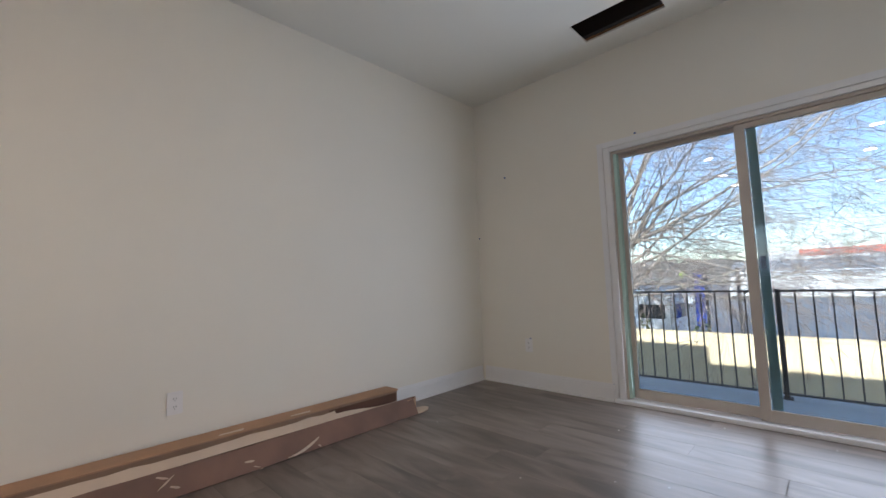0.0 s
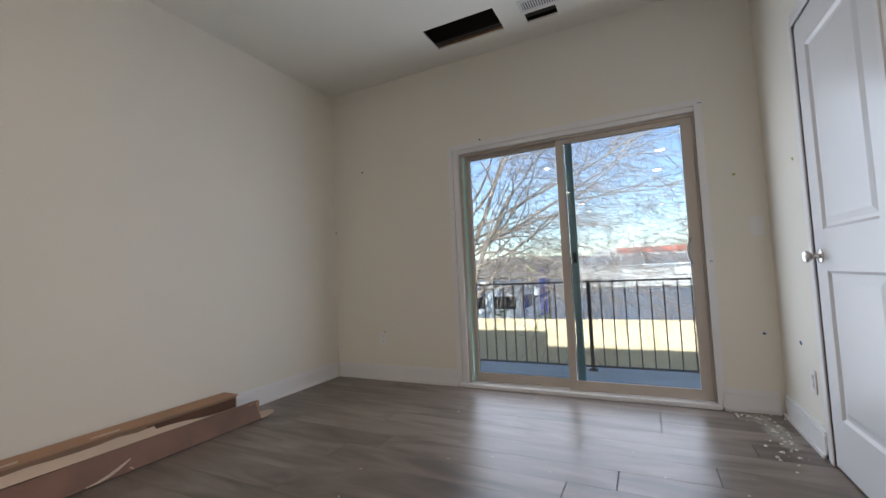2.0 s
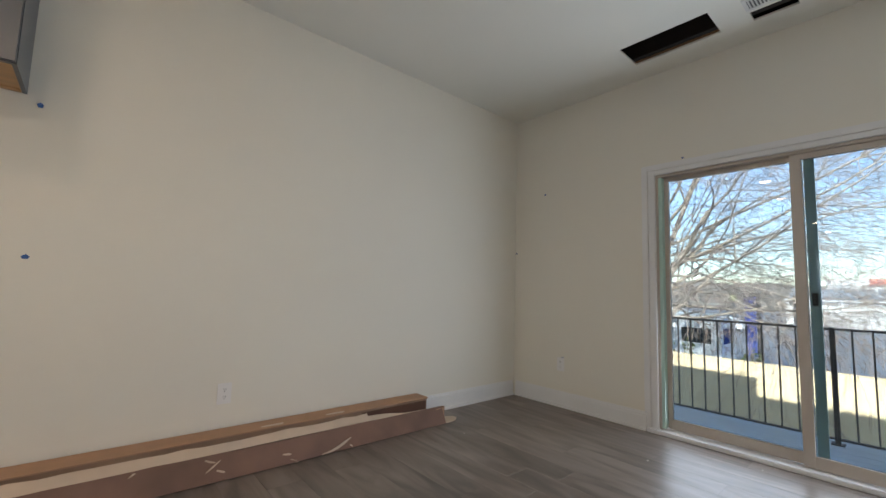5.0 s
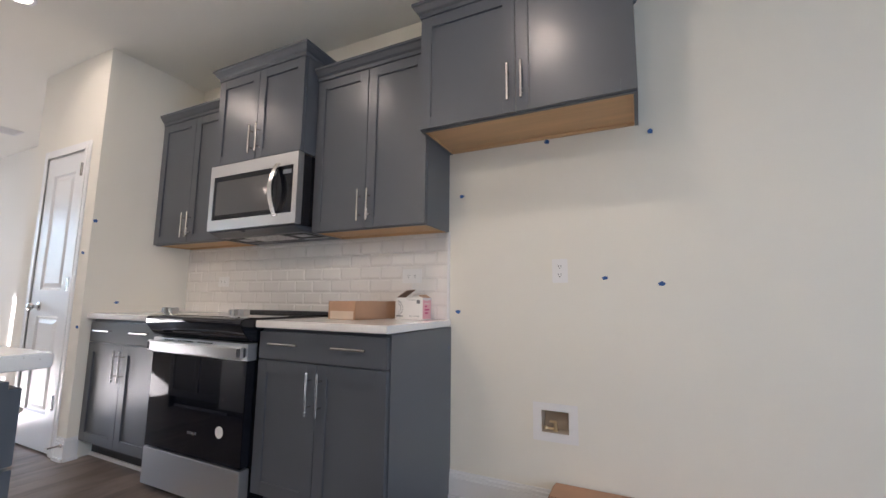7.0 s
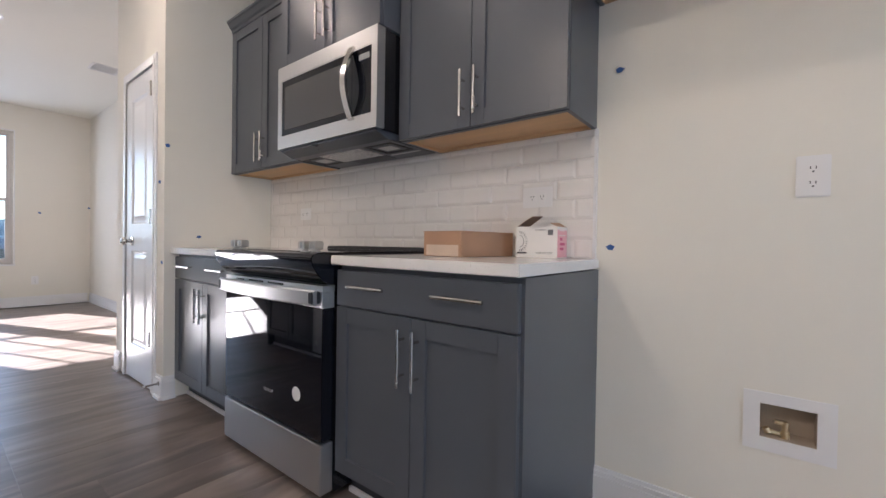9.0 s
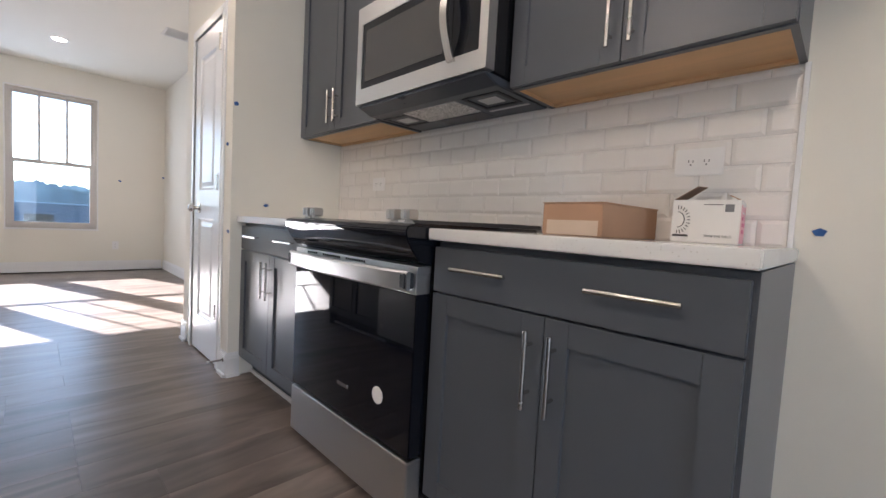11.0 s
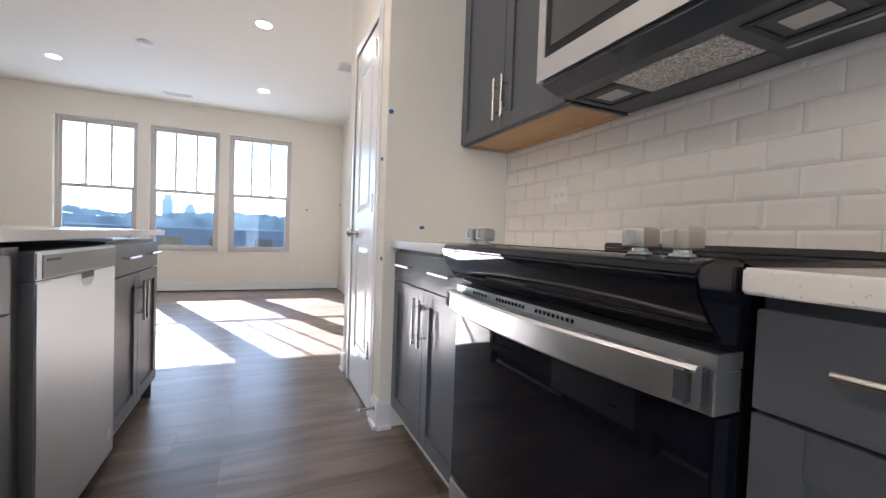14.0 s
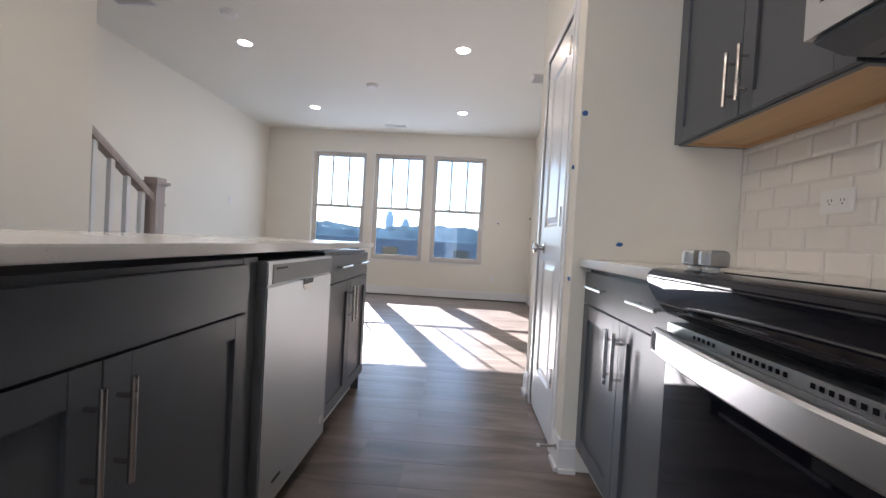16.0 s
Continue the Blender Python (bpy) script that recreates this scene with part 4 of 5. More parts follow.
for x, z in ((-1.443, 1.130), (-1.206, 1.100), (-1.22, 1.817), (-1.70, 1.842), (-2.18, 1.60), (-2.20, 0.956)):
    tape((x, YN, z), (0, -1, 0))
for y, z in ((3.52, 1.946), (3.862, 1.389), (2.308, 2.042), (0.752, 1.995), (0.513, 0.482), (3.325, 0.43), (2.60, 0.13), (0.755, 0.94)):
    tape((XE, y, z), (-1, 0, 0), size=0.012)
for x, z in ((-4.64, 1.306), (-4.60, 0.821)):
    tape((x, PY, z), (0, -1, 0))
tape((XW, 3.332, 1.302), (1, 0, 0), size=0.014)
for x, z in ((1.605, 1.305), (1.925, 0.49)):
    tape((x, YC, z), (0, 1, 0))
tape((1.778, YC, 1.445), (0, 1, 0), M_TAPEG, 0.013, "small torn piece of green tape on the wall")
tape((-2.2455, 3.845, 0.757), (1, 0, 0), label="small torn piece of blue painter's tape on the cabinet end")
tape((XE, 0.596, 1.493), (-1, 0, 0), M_TAPEG, 0.013, "small torn piece of green tape on the wall")
for y, z in ((3.217, 1.522), (3.392, 0.978)):
    tape((PX, y, z), (1, 0, 0))
for y, z in ((3.86, 1.416), (3.324, 1.309)):
    tape((XW, y, z), (1, 0, 0), size=0.02)


# ---- boxes on the worktop ----
def turned_part(name, bm, mat, parent, centre, angle, label="", bevel=0.0):
    bmesh.ops.rotate(bm, verts=bm.verts, cent=centre, matrix=Matrix.Rotation(radians(angle), 3, "Z"))
    return part(name, bm, mat, parent, label, bevel=bevel)


def carton_brown():
    c0 = Vector((-2.70, 3.69, 0.9115))
    c = thing("cardboard_box", c0, "closed brown cardboard box on the white worktop", "box")
    x0, x1, y0, y1, z0, z1 = c0.x - 0.098, c0.x + 0.098, c0.y - 0.165, c0.y + 0.165, 0.912, 1.004
    body = turned_part("body", boxes((x0, x1, y0, y1, z0, z1)), M_CARD, c, c0, -6, bevel=0.002)
    turned_part("lid_flap", boxes((x0 - 0.002, x1 + 0.002, y0 - 0.001, y0 + 0.16, z1 + 0.0005, z1 + 0.004), (x0 - 0.001, x1 + 0.001, y0 + 0.165, y1 + 0.001, z1 + 0.0005, z1 + 0.0045)), M_CARD, c, c0, -6)
    turned_part("paper_label", boxes((x0 + 0.018, x1 - 0.01, y0 - 0.0022, y0 - 0.0012, z0 + 0.002, z0 + 0.044)), M_CARDP, body, c0, -6, "pale paper label")


def carton_white():
    c0 = Vector((-2.434, 3.797, 0.9115))
    x0, x1, y0, y1, z0, z1 = c0.x - 0.080, c0.x + 0.080, c0.y - 0.060, c0.y + 0.056, 0.912, 1.030
    c = thing("carton", c0, "open white and pink printed carton on the worktop", "box")
    t = 0.003
    an = 4
    body = turned_part("body", boxes((x0, x1, y0, y0 + t, z0, z1), (x0, x1, y1 - t, y1, z0, z1), (x0, x0 + t, y0 + t, y1 - t, z0, z1), (x1 - t, x1, y0 + t, y1 - t, z0, z1), (x0 + t, x1 - t, y0 + t, y1 - t, z0, z0 + t)), M_WHITECARD, c, c0, an)
    turned_part("pink_side", boxes((x1 + 0.0002, x1 + 0.001, y0 + 0.004, y1 - 0.004, z0 + 0.003, z1 - 0.012)), M_PINK, body, c0, an, "pink printed side panel")
    for k, (ya, yb, h, mt) in enumerate(((0.03, 0.07, 0.010, M_MAGENTA), (0.03, 0.085, 0.010, M_MAGENTA), (0.03, 0.055, 0.010, M_MAGENTA), (0.02, 0.09, 0.003, M_WHITECARD), (0.02, 0.08, 0.003, M_WHITECARD))):
        zz = z0 + 0.030 + 0.018 * k
        turned_part("text_bar", boxes((x1 + 0.0012, x1 + 0.0018, y0 + ya, y0 + yb, zz, zz + h)), mt, body, c0, an, "printed text bar")
    bm = bmesh.new()
    cx, cz, yl = x0 + 0.014, z0 + 0.062, y0 - 0.0006
    for k in range(13):
        a = math.pi * (-0.5 + k / 12)
        cyl(bm, (cx + 0.024 * math.cos(a), yl, cz + 0.030 * math.sin(a)), (cx + 0.032 * math.cos(a), yl, cz + 0.040 * math.sin(a)), 0.0011, n=6)
    arc = [(cx + 0.017 * math.cos(math.pi * (-0.5 + k / 8)), yl, cz + 0.022 * math.sin(math.pi * (-0.5 + k / 8))) for k in range(9)]
    for p, q in zip(arc, arc[1:]):
        cyl(bm, p, q, 0.0011, n=6)
    cyl(bm, (cx - 0.010, yl, cz - 0.044), (cx + 0.028, yl, cz - 0.044), 0.0030, n=6)
    turned_part("logo_mark", bm, M_INK, body, c0, an, "dark curved printed mark")
    turned_part("qr_patch", boxes((x1 - 0.035, x1 - 0.015, y0 - 0.001, y0 - 0.0003, z1 - 0.032, z1 - 0.012)), M_VENTDARK, body, c0, an, "grey printed square")
    turned_part("print_line", boxes((x0 + 0.075, x1 - 0.04, y0 - 0.001, y0 - 0.0003, z1 - 0.014, z1 - 0.012)), M_INK, body, c0, an)
    words = bpy.data.curves.new("printed_words", "FONT")
    words.body, words.size, words.extrude = "TAKE THE FIELD", 0.0088, 0.0002
    w = new("printed_words", words)
    w.parent = body
    spot = Vector((x1 - 0.080, y0 - 0.001, z0 + 0.016)) - c0
    spot.rotate(Euler((0, 0, radians(an))))
    w.location, w.rotation_euler = spot, (radians(90), 0, radians(an))
    words.materials.append(M_INK)
    # raised rear flap
    bm = bmesh.new()
    a, b = Vector((x0, y0 + 0.10, z1)), Vector((x0 + 0.07, y0 + 0.15, z1 + 0.062))
    rings(bm, [[(x0, y0 + 0.005, z1), (x0, y1 - 0.005, z1), (x0 + 0.0025, y1 - 0.005, z1), (x0 + 0.0025, y0 + 0.005, z1)],
               [(x0 + 0.055, y0 + 0.02, z1 + 0.040), (x0 + 0.064, y1 - 0.01, z1 + 0.046), (x0 + 0.0665, y1 - 0.01, z1 + 0.044), (x0 + 0.0575, y0 + 0.02, z1 + 0.038)]])
    turned_part("raised_flap", bm, M_CARDD, c, c0, an, "raised brown inner flap")
    bm = bmesh.new()
    rings(bm, [[(x1 - 0.003, y0 + 0.004, z1), (x1 - 0.003, y1 - 0.004, z1), (x1, y1 - 0.004, z1), (x1, y0 + 0.004, z1)],
               [(x1 - 0.03, y0 + 0.01, z1 + 0.012), (x1 - 0.03, y1 - 0.01, z1 + 0.016), (x1 - 0.027, y1 - 0.01, z1 + 0.018), (x1 - 0.027, y0 + 0.01, z1 + 0.014)]])
    turned_part("side_flap", bm, M_CARD, c, c0, an)


carton_brown()
carton_white()


# ---- long carton by the wall ----
def wavy_panel(bm, x0, x1, p, q, t, n=24, amp=0.006, seed=3, ragged=0.0):
    """A bent sheet along x whose cross-section runs from p to q (y, z), of thickness t."""
    rnd = random.Random(seed)
    loops = []
    ph = rnd.uniform(0, 6)
    d = Vector((q[0] - p[0], q[1] - p[1])).normalized()
    nrm = Vector((-d.y, d.x)) * t
    for k in range(n + 1):
        u = k / n
        x = x0 + (x1 - x0) * u
        w = amp * math.sin(5 * u + ph) + amp * 0.4 * math.sin(17 * u + ph)
        e = rnd.uniform(-ragged, ragged)
        p2, q2 = (p[0] + w, p[1]), (q[0] + w + d.x * e, q[1] + d.y * e + w * 0.3)
        loops.append([(x, p2[0], p2[1]), (x, q2[0], q2[1]), (x, q2[0] + nrm.x, q2[1] + nrm.y), (x, p2[0] + nrm.x, p2[1] + nrm.y)])
    rings(bm, loops)


def long_carton():
    c = thing("long_carton", (-0.3, 3.75, 0), "long opened brown cardboard carton lying along the wall", "box")
    x0, x1 = -1.70, 1.13
    bm = boxes((x0, 1.065, 3.722, 3.856, 0.003, 0.172))
    back = part("back_box", bm, material("dull_cardboard", (0.30, 0.19, 0.125), rough=0.88, vary=0.14, scale=5, bump=0.25, bump_scale=60), c, bevel=0.003)
    part("lid_edge", boxes((x0 + 0.01, 1.07, 3.712, 3.858, 0.1725, 0.180)), M_CARD, back)
    # Dark sheet over the back box stands in for shade in the gap.
    part("inside_panel", boxes((0.50, 1.05, 3.7165, 3.7215, 0.01, 0.158)), M_CARDIN, back, "inside face of the carton, coloured dark for shade")
    bm = bmesh.new()
    wavy_panel(bm, x0 - 0.05, x1 + 0.02, (3.588, 0.004), (3.652, 0.118), 0.004, amp=0.006, ragged=0.002)
    part("front_panel", bm, material("dusty_cardboard", (0.205, 0.12, 0.09), rough=0.85, vary=0.22, scale=4, bump=0.2, bump_scale=60), c, "dusty red-brown cardboard front panel")
    bm = bmesh.new()
    wavy_panel(bm, x0 + 0.10, 0.53, (3.656, 0.116), (3.708, 0.150), 0.004, amp=0.003, seed=8, ragged=0.006)
    flap = part("inner_flap", bm, M_CARDP, c, "pale inner cardboard flap")
    bm = bmesh.new()
    rings(bm, [[(0.53 + 0.60 * u, 3.655, 0.115 - 0.018 * u * u), (0.53 + 0.60 * u, 3.655 + 0.034 * (1 - u) + 0.003, 0.134 - 0.036 * u + 0.005 * math.sin(9 * u)),
                (0.53 + 0.60 * u, 3.655 + 0.034 * (1 - u) + 0.003, 0.138 - 0.036 * u + 0.005 * math.sin(9 * u)), (0.53 + 0.60 * u, 3.655, 0.119 - 0.018 * u * u)] for u in [k / 10 for k in range(11)]])
    part("folded_edge", bm, M_CARDP, flap, "narrow pale folded edge")
    bm = bmesh.new()
    wavy_panel(bm, x0 + 0.02, x1 - 0.02, (3.612, 0.004), (3.717, 0.006), 0.003, amp=0.001, seed=9)
    part("bottom_panel", bm, M_CARDIN, c, "bottom of the carton, coloured dark for shade")
    bm = bmesh.new()
    wavy_panel(bm, x0 - 0.08, x0 + 0.09, (3.660, 0.12), (3.712, 0.135), 0.004, n=4, amp=0.004, seed=5)
    part("end_flap", bm, M_CARD, c, "torn brown end flap")
    bm = bmesh.new()
    pts = [(x1 - 0.04, 3.635), (x1 + 0.03, 3.640), (x1 + 0.07, 3.665), (x1 + 0.085, 3.70), (x1 + 0.08, 3.735), (x1 + 0.05, 3.75)]
    rings(bm, [[(x, y, 0.004), (x, y, 0.104 + 0.004 * k - 0.0022 * k * k), (x - 0.003, y + 0.004, 0.104 + 0.004 * k - 0.0022 * k * k), (x - 0.003, y + 0.004, 0.004)] for k, (x, y) in enumerate(pts)])
    part("curled_end", bm, M_CARD, c, "curled end of the carton", smooth=True)
    bm = bmesh.new()
    prism(bm, [(x1 - 0.03, 3.60), (x1 + 0.06, 3.585), (x1 + 0.13, 3.600), (x1 + 0.175, 3.64), (x1 + 0.17, 3.68), (x1 + 0.10, 3.71), (x1 - 0.01, 3.66)], 2, 0.003, 0.010)
    part("floor_flap", bm, M_CARDP, c, "torn pale flap on the floor")
    rnd = random.Random(11)
    for k in range(7):
        x = rnd.uniform(-1.4, 0.7)
        bm = bmesh.new()
        ln, a = rnd.uniform(0.02, 0.10), rnd.uniform(-0.4, 0.4)
        z = rnd.choice((0.02, 0.05, 0.1))
        y = 3.575 + 0.56 * z
        rings(bm, [[(x, y, z), (x, y + 0.002, z), (x + 0.004, y + 0.002, z + 0.006), (x + 0.004, y, z + 0.006)],
                   [(x + ln * 0.5, y - 0.006, z + ln * a), (x + ln * 0.5, y - 0.004, z + ln * a), (x + ln * 0.5, y - 0.004, z + ln * a + 0.012), (x + ln * 0.5, y - 0.006, z + ln * a + 0.012)],
                   [(x + ln, y, z + ln * a * 2.2), (x + ln, y + 0.002, z + ln * a * 2.2), (x + ln, y + 0.002, z + ln * a * 2.2 + 0.004), (x + ln, y, z + ln * a * 2.2 + 0.004)]])
        part("torn_scrap", bm, M_CARDP, c, "torn pale paper layer")
    bm = bmesh.new()
    rings(bm, [[(0.16 + 0.20 * u, 3.570 + 0.5 * zz, zz), (0.16 + 0.20 * u, 3.572 + 0.5 * zz, zz), (0.16 + 0.20 * u, 3.572 + 0.5 * (zz + w), zz + w), (0.16 + 0.20 * u, 3.566 + 0.5 * (zz + w), zz + w)]
               for u, zz, w in ((0, 0.008, 0.004), (0.25, 0.010, 0.010), (0.5, 0.018, 0.014), (0.75, 0.034, 0.014), (1.0, 0.058, 0.006))])
    part("curved_tear", bm, M_CARDP, c, "long curved pale paper tear")
    for x in (0.25, -0.15):
        bm = bmesh.new()
        rings(bm, [[(x, 3.745, 0.179), (x + 0.01, 3.76, 0.179), (x + 0.01, 3.76, 0.181), (x, 3.745, 0.181)],
                   [(x + 0.12, 3.725, 0.182), (x + 0.13, 3.745, 0.184), (x + 0.13, 3.745, 0.187), (x + 0.12, 3.725, 0.185)]])
        part("torn_scrap", bm, M_CARDP, back, "torn pale paper layer")


long_carton()


# ---- outside, east ----
def balcony():
    b = thing("balcony", (3.0, 1.6, -0.2), "grey boarded balcony with dark iron railing", "balcony")
    for k in range(9):
        x = 2.46 + k * 0.142
        part("deck_board", boxes((x, x + 0.136, -0.4, 4.3, -0.12, -0.09)), M_DECK, b)
    part("beam", boxes((2.46, 3.74, -0.4, 4.3, -0.32, -0.121)), M_DECK, b)
    r = part("rail", boxes((3.485, 3.525, -0.4, 4.3, 0.785, 0.802), (3.49, 3.52, -0.4, 4.3, -0.055, -0.04)), M_IRON, b, "dark iron railing")
    for k in range(43):
        y = 1.67 - 0.112 * 18 + 0.112 * k
        if abs(y - 1.67) < 0.03:
            continue
        part("baluster", boxes((3.498, 3.512, y - 0.0055, y + 0.0055, -0.04, 0.785)), M_IRON, r)
    for y in (-0.2, 1.67, 3.53):
        part("post", boxes((3.488, 3.522, y - 0.017, y + 0.017, -0.08, 0.81), (3.465, 3.545, y - 0.04, y + 0.04, -0.09, -0.08)), M_IRON, r)


balcony()


# ---- small things ----
def door_stop():
    d = thing("door_stopper", (PX - 0.01, PY - 0.05, 0.095), "thin nickel spring door stopper on the baseboard", "door stopper")
    bm = bmesh.new()
    y0 = PY - 0.015
    lathe(bm, (PX - 0.02, y0, 0.095), (0, -1, 0), [(0, 0.012), (0.004, 0.012), (0.006, 0.006), (0.07, 0.005)], 14)
    part("spring", bm, M_NICKEL, d, smooth=True)
    bm = bmesh.new()
    lathe(bm, (PX - 0.02, y0 - 0.0705, 0.095), (0, -1, 0), [(0, 0.007), (0.010, 0.007), (0.012, 0.004)], 14)
    part("rubber_tip", bm, M_PLASTIC, d, smooth=True)


door_stop()


def faucet():
    f = thing("faucet", (-3.47, 1.42, 0.916), "chrome gooseneck kitchen faucet on the island top", "faucet")
    bm = bmesh.new()
    lathe(bm, (-3.47, 1.42, 0.9165), (0, 0, 1), [(0, 0.028), (0.006, 0.028), (0.01, 0.018), (0.10, 0.015)], 20)
    part("base", bm, M_NICKEL, f, smooth=True)
    pts = [Vector((-3.47, 1.42, 1.016)), Vector((-3.47, 1.42, 1.16))]
    for k in range(1, 11):
        a = math.pi * k / 10
        pts.append(Vector((-3.47 - 0.02 * k / 10, 1.42 + 0.095 * (1 - math.cos(a)), 1.16 + 0.095 * math.sin(a))))
    bm = bmesh.new()
    n = 12
    loops = []
    for i, p in enumerate(pts):
        d = (pts[min(i + 1, len(pts) - 1)] - pts[max(i - 1, 0)]).normalized()
        side = Vector((1, 0, 0))
        up = d.cross(side).normalized()
        side = up.cross(d).normalized()
        loops.append([p + (side * math.cos(2 * math.pi * k / n) + up * math.sin(2 * math.pi * k / n)) * 0.012 for k in range(n)])
    rings(bm, loops)
    part("neck", bm, M_NICKEL, f, smooth=True)
    bm = bmesh.new()
    cyl(bm, pts[-1], pts[-1] + Vector((-0.01, 0.012, -0.07)), 0.015, 0.017, 16)
    part("spray_head", bm, M_NICKEL, f, smooth=True)


faucet()


def debris():
    rnd = random.Random(17)
    spots = [(2.21, 0.62, 0.05, 0.16, 26), (1.95, 0.55, 0.16, 0.06, 26), (1.70, 0.58, 0.16, 0.10, 18), (1.2, 1.6, 0.8, 0.8, 14), (0.6, 2.6, 0.8, 0.7, 8)]
    for x, y, sx, sy, n in spots:
        for k in range(n):
            px, py = rnd.gauss(x, sx * 0.55), rnd.gauss(y, sy * 0.55)
            if px > XE - 0.03 or py < YC + 0.03 or py > 3.5:
                continue
            r = rnd.uniform(0.003, 0.011) * (1 if n > 15 else 0.6)
            bm = bmesh.new()
            m = rnd.randint(5, 7)
            h = r * rnd.uniform(0.3, 0.8)
            lo = [(px + r * rnd.uniform(0.6, 1.2) * math.cos(2 * math.pi * i / m), py + r * rnd.uniform(0.6, 1.2) * math.sin(2 * math.pi * i / m), 0.0003) for i in range(m)]
            rings(bm, [lo, [(px + (a - px) * 0.6, py + (b - py) * 0.6, h) for a, b, _ in lo]])
            part("plaster_crumb", bm, M_DEBRIS, None, "small pale plaster crumb on the plank floor", category="debris")["group"] = "plaster crumbs on the floor"
    for k, (x, y, r) in enumerate(((2.17, 0.60, 0.09), (1.98, 0.56, 0.10), (1.80, 0.545, 0.07))):
        bm = bmesh.new()
        m = 14
        lo = [(x + r * rnd.uniform(0.6, 1.15) * 1.3 * math.cos(2 * math.pi * i / m), y + r * rnd.uniform(0.5, 1.0) * 0.8 * math.sin(2 * math.pi * i / m), 0.0003) for i in range(m)]
        rings(bm, [lo, [(x + (a - x) * 0.9, y + (b - y) * 0.9, 0.0012) for a, b, _ in lo]])
        part("dust_patch", bm, material("plaster_dust", (0.30, 0.28, 0.24), rough=0.95, vary=0.3, scale=30), None, "thin patch of plaster dust on the planks", category="debris")


debris()

GZ = -3.2
M_ASPHALT = material("asphalt", (0.17, 0.18, 0.195), rough=0.9, vary=0.25, scale=0.4, bump=0.4, bump_scale=40)
M_YELLOW = material("yellow_stucco", (0.90, 0.68, 0.40), rough=0.85, vary=0.08, scale=1.5, bump=0.3)
M_WHITEST = material("white_painted_block", (0.72, 0.70, 0.67), rough=0.8, vary=0.06, scale=0.8)
M_ROOF = material("grey_flat_roof", (0.24, 0.25, 0.26), rough=0.9, vary=0.1, scale=0.5)
M_BARK = material("pale_bark", (0.42, 0.34, 0.27), rough=0.9, vary=0.25, scale=5, bump=0.5)
M_TWIG = material("brown_twig", (0.28, 0.215, 0.18), rough=0.9, vary=0.2, scale=5)
# Distance haze is mixed into the woods' colour as a pale blue tint.
M_HILL = material("haze_tinted_woods", (0.42, 0.47, 0.49), rough=1.0, vary=0.45, scale=0.09)
M_WOODS = material("far_winter_woods", (0.16, 0.145, 0.13), rough=1.0, vary=0.4, scale=0.3)
# Tower colour is paled and blued to carry the haze.
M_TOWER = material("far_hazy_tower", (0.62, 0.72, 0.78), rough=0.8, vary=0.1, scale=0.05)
M_PAINTW = material("white_vehicle_paint", (0.78, 0.78, 0.78), rough=0.25, vary=0.02, coat=0.4)
M_VGLASS = material("dark_vehicle_glass", (0.02, 0.025, 0.03), rough=0.08, coat=0.3)
M_RUBBER = material("black_rubber", (0.02, 0.02, 0.02), rough=0.8)
M_BLUE = material("blue_banner", (0.03, 0.09, 0.50), rough=0.6)
M_RED = material("red_orange_sign_band", (0.62, 0.13, 0.07), rough=0.6)
M_GREEN = material("shrub_leaf", (0.17, 0.20, 0.05), rough=0.7, vary=0.35, scale=12)
M_LAWN = material("dry_verge", (0.19, 0.16, 0.10), rough=0.95, vary=0.3, scale=2)
M_LIME = material("lime_sign_sheet", (0.36, 0.46, 0.08), rough=0.5)
M_FACADE = material("beige_siding", (0.50, 0.46, 0.40), rough=0.8, vary=0.05, scale=2)
structure("ground", boxes((-900, 900, -900, 900, GZ - 0.5, GZ)), M_ASPHALT, "wide asphalt ground round the building")
structure("facade", boxes((XW - T, XE + T, YS - T - 6, YN + T + 8, GZ, -0.21), (XW - T, XE + T, YN + T + 0.01, YN + T + 8, -0.2, 3.3), (XW - T, XE + T, YS - T - 6, YS - T - 0.01, -0.2, 3.3)), M_FACADE, "beige sided storeys of the building below and beside the rooms")
# Roof is out of view; its steps are set by the shadow on boundary_wall.
structure("roof", boxes((XW - 0.4, XE + 0.35, 0.31, YN + T + 8, 3.32, 4.45), (XW - 0.4, XE + 0.35, YS - T - 6, 0.30, 3.32, 3.99)), M_ROOF, "unseen stepped roof over the rooms, shaped for its cast shadow")


def boundary_wall():
    w = thing("boundary_wall", (12.1, 4, GZ), "sunlit yellow stuccoed boundary wall in front of a car park", "wall")
    part("body", boxes((12.0, 12.25, -22, 30, GZ, -0.72)), M_YELLOW, w)
    part("coping", boxes((11.97, 12.28, -22, 30, -0.72, -0.64)), M_YELLOW, w)


boundary_wall()


def wheel(parent, x, y, z, r, w):
    bm = bmesh.new()
    cyl(bm, (x - w / 2, y, z), (x + w / 2, y, z), r, n=20)
    t = part("wheel", bm, M_RUBBER, parent)
    bm = bmesh.new()
    cyl(bm, (x - w / 2 - 0.01, y, z), (x + w / 2 + 0.01, y, z), r * 0.6, n=16)
    part("rim", bm, M_NICKEL, t)


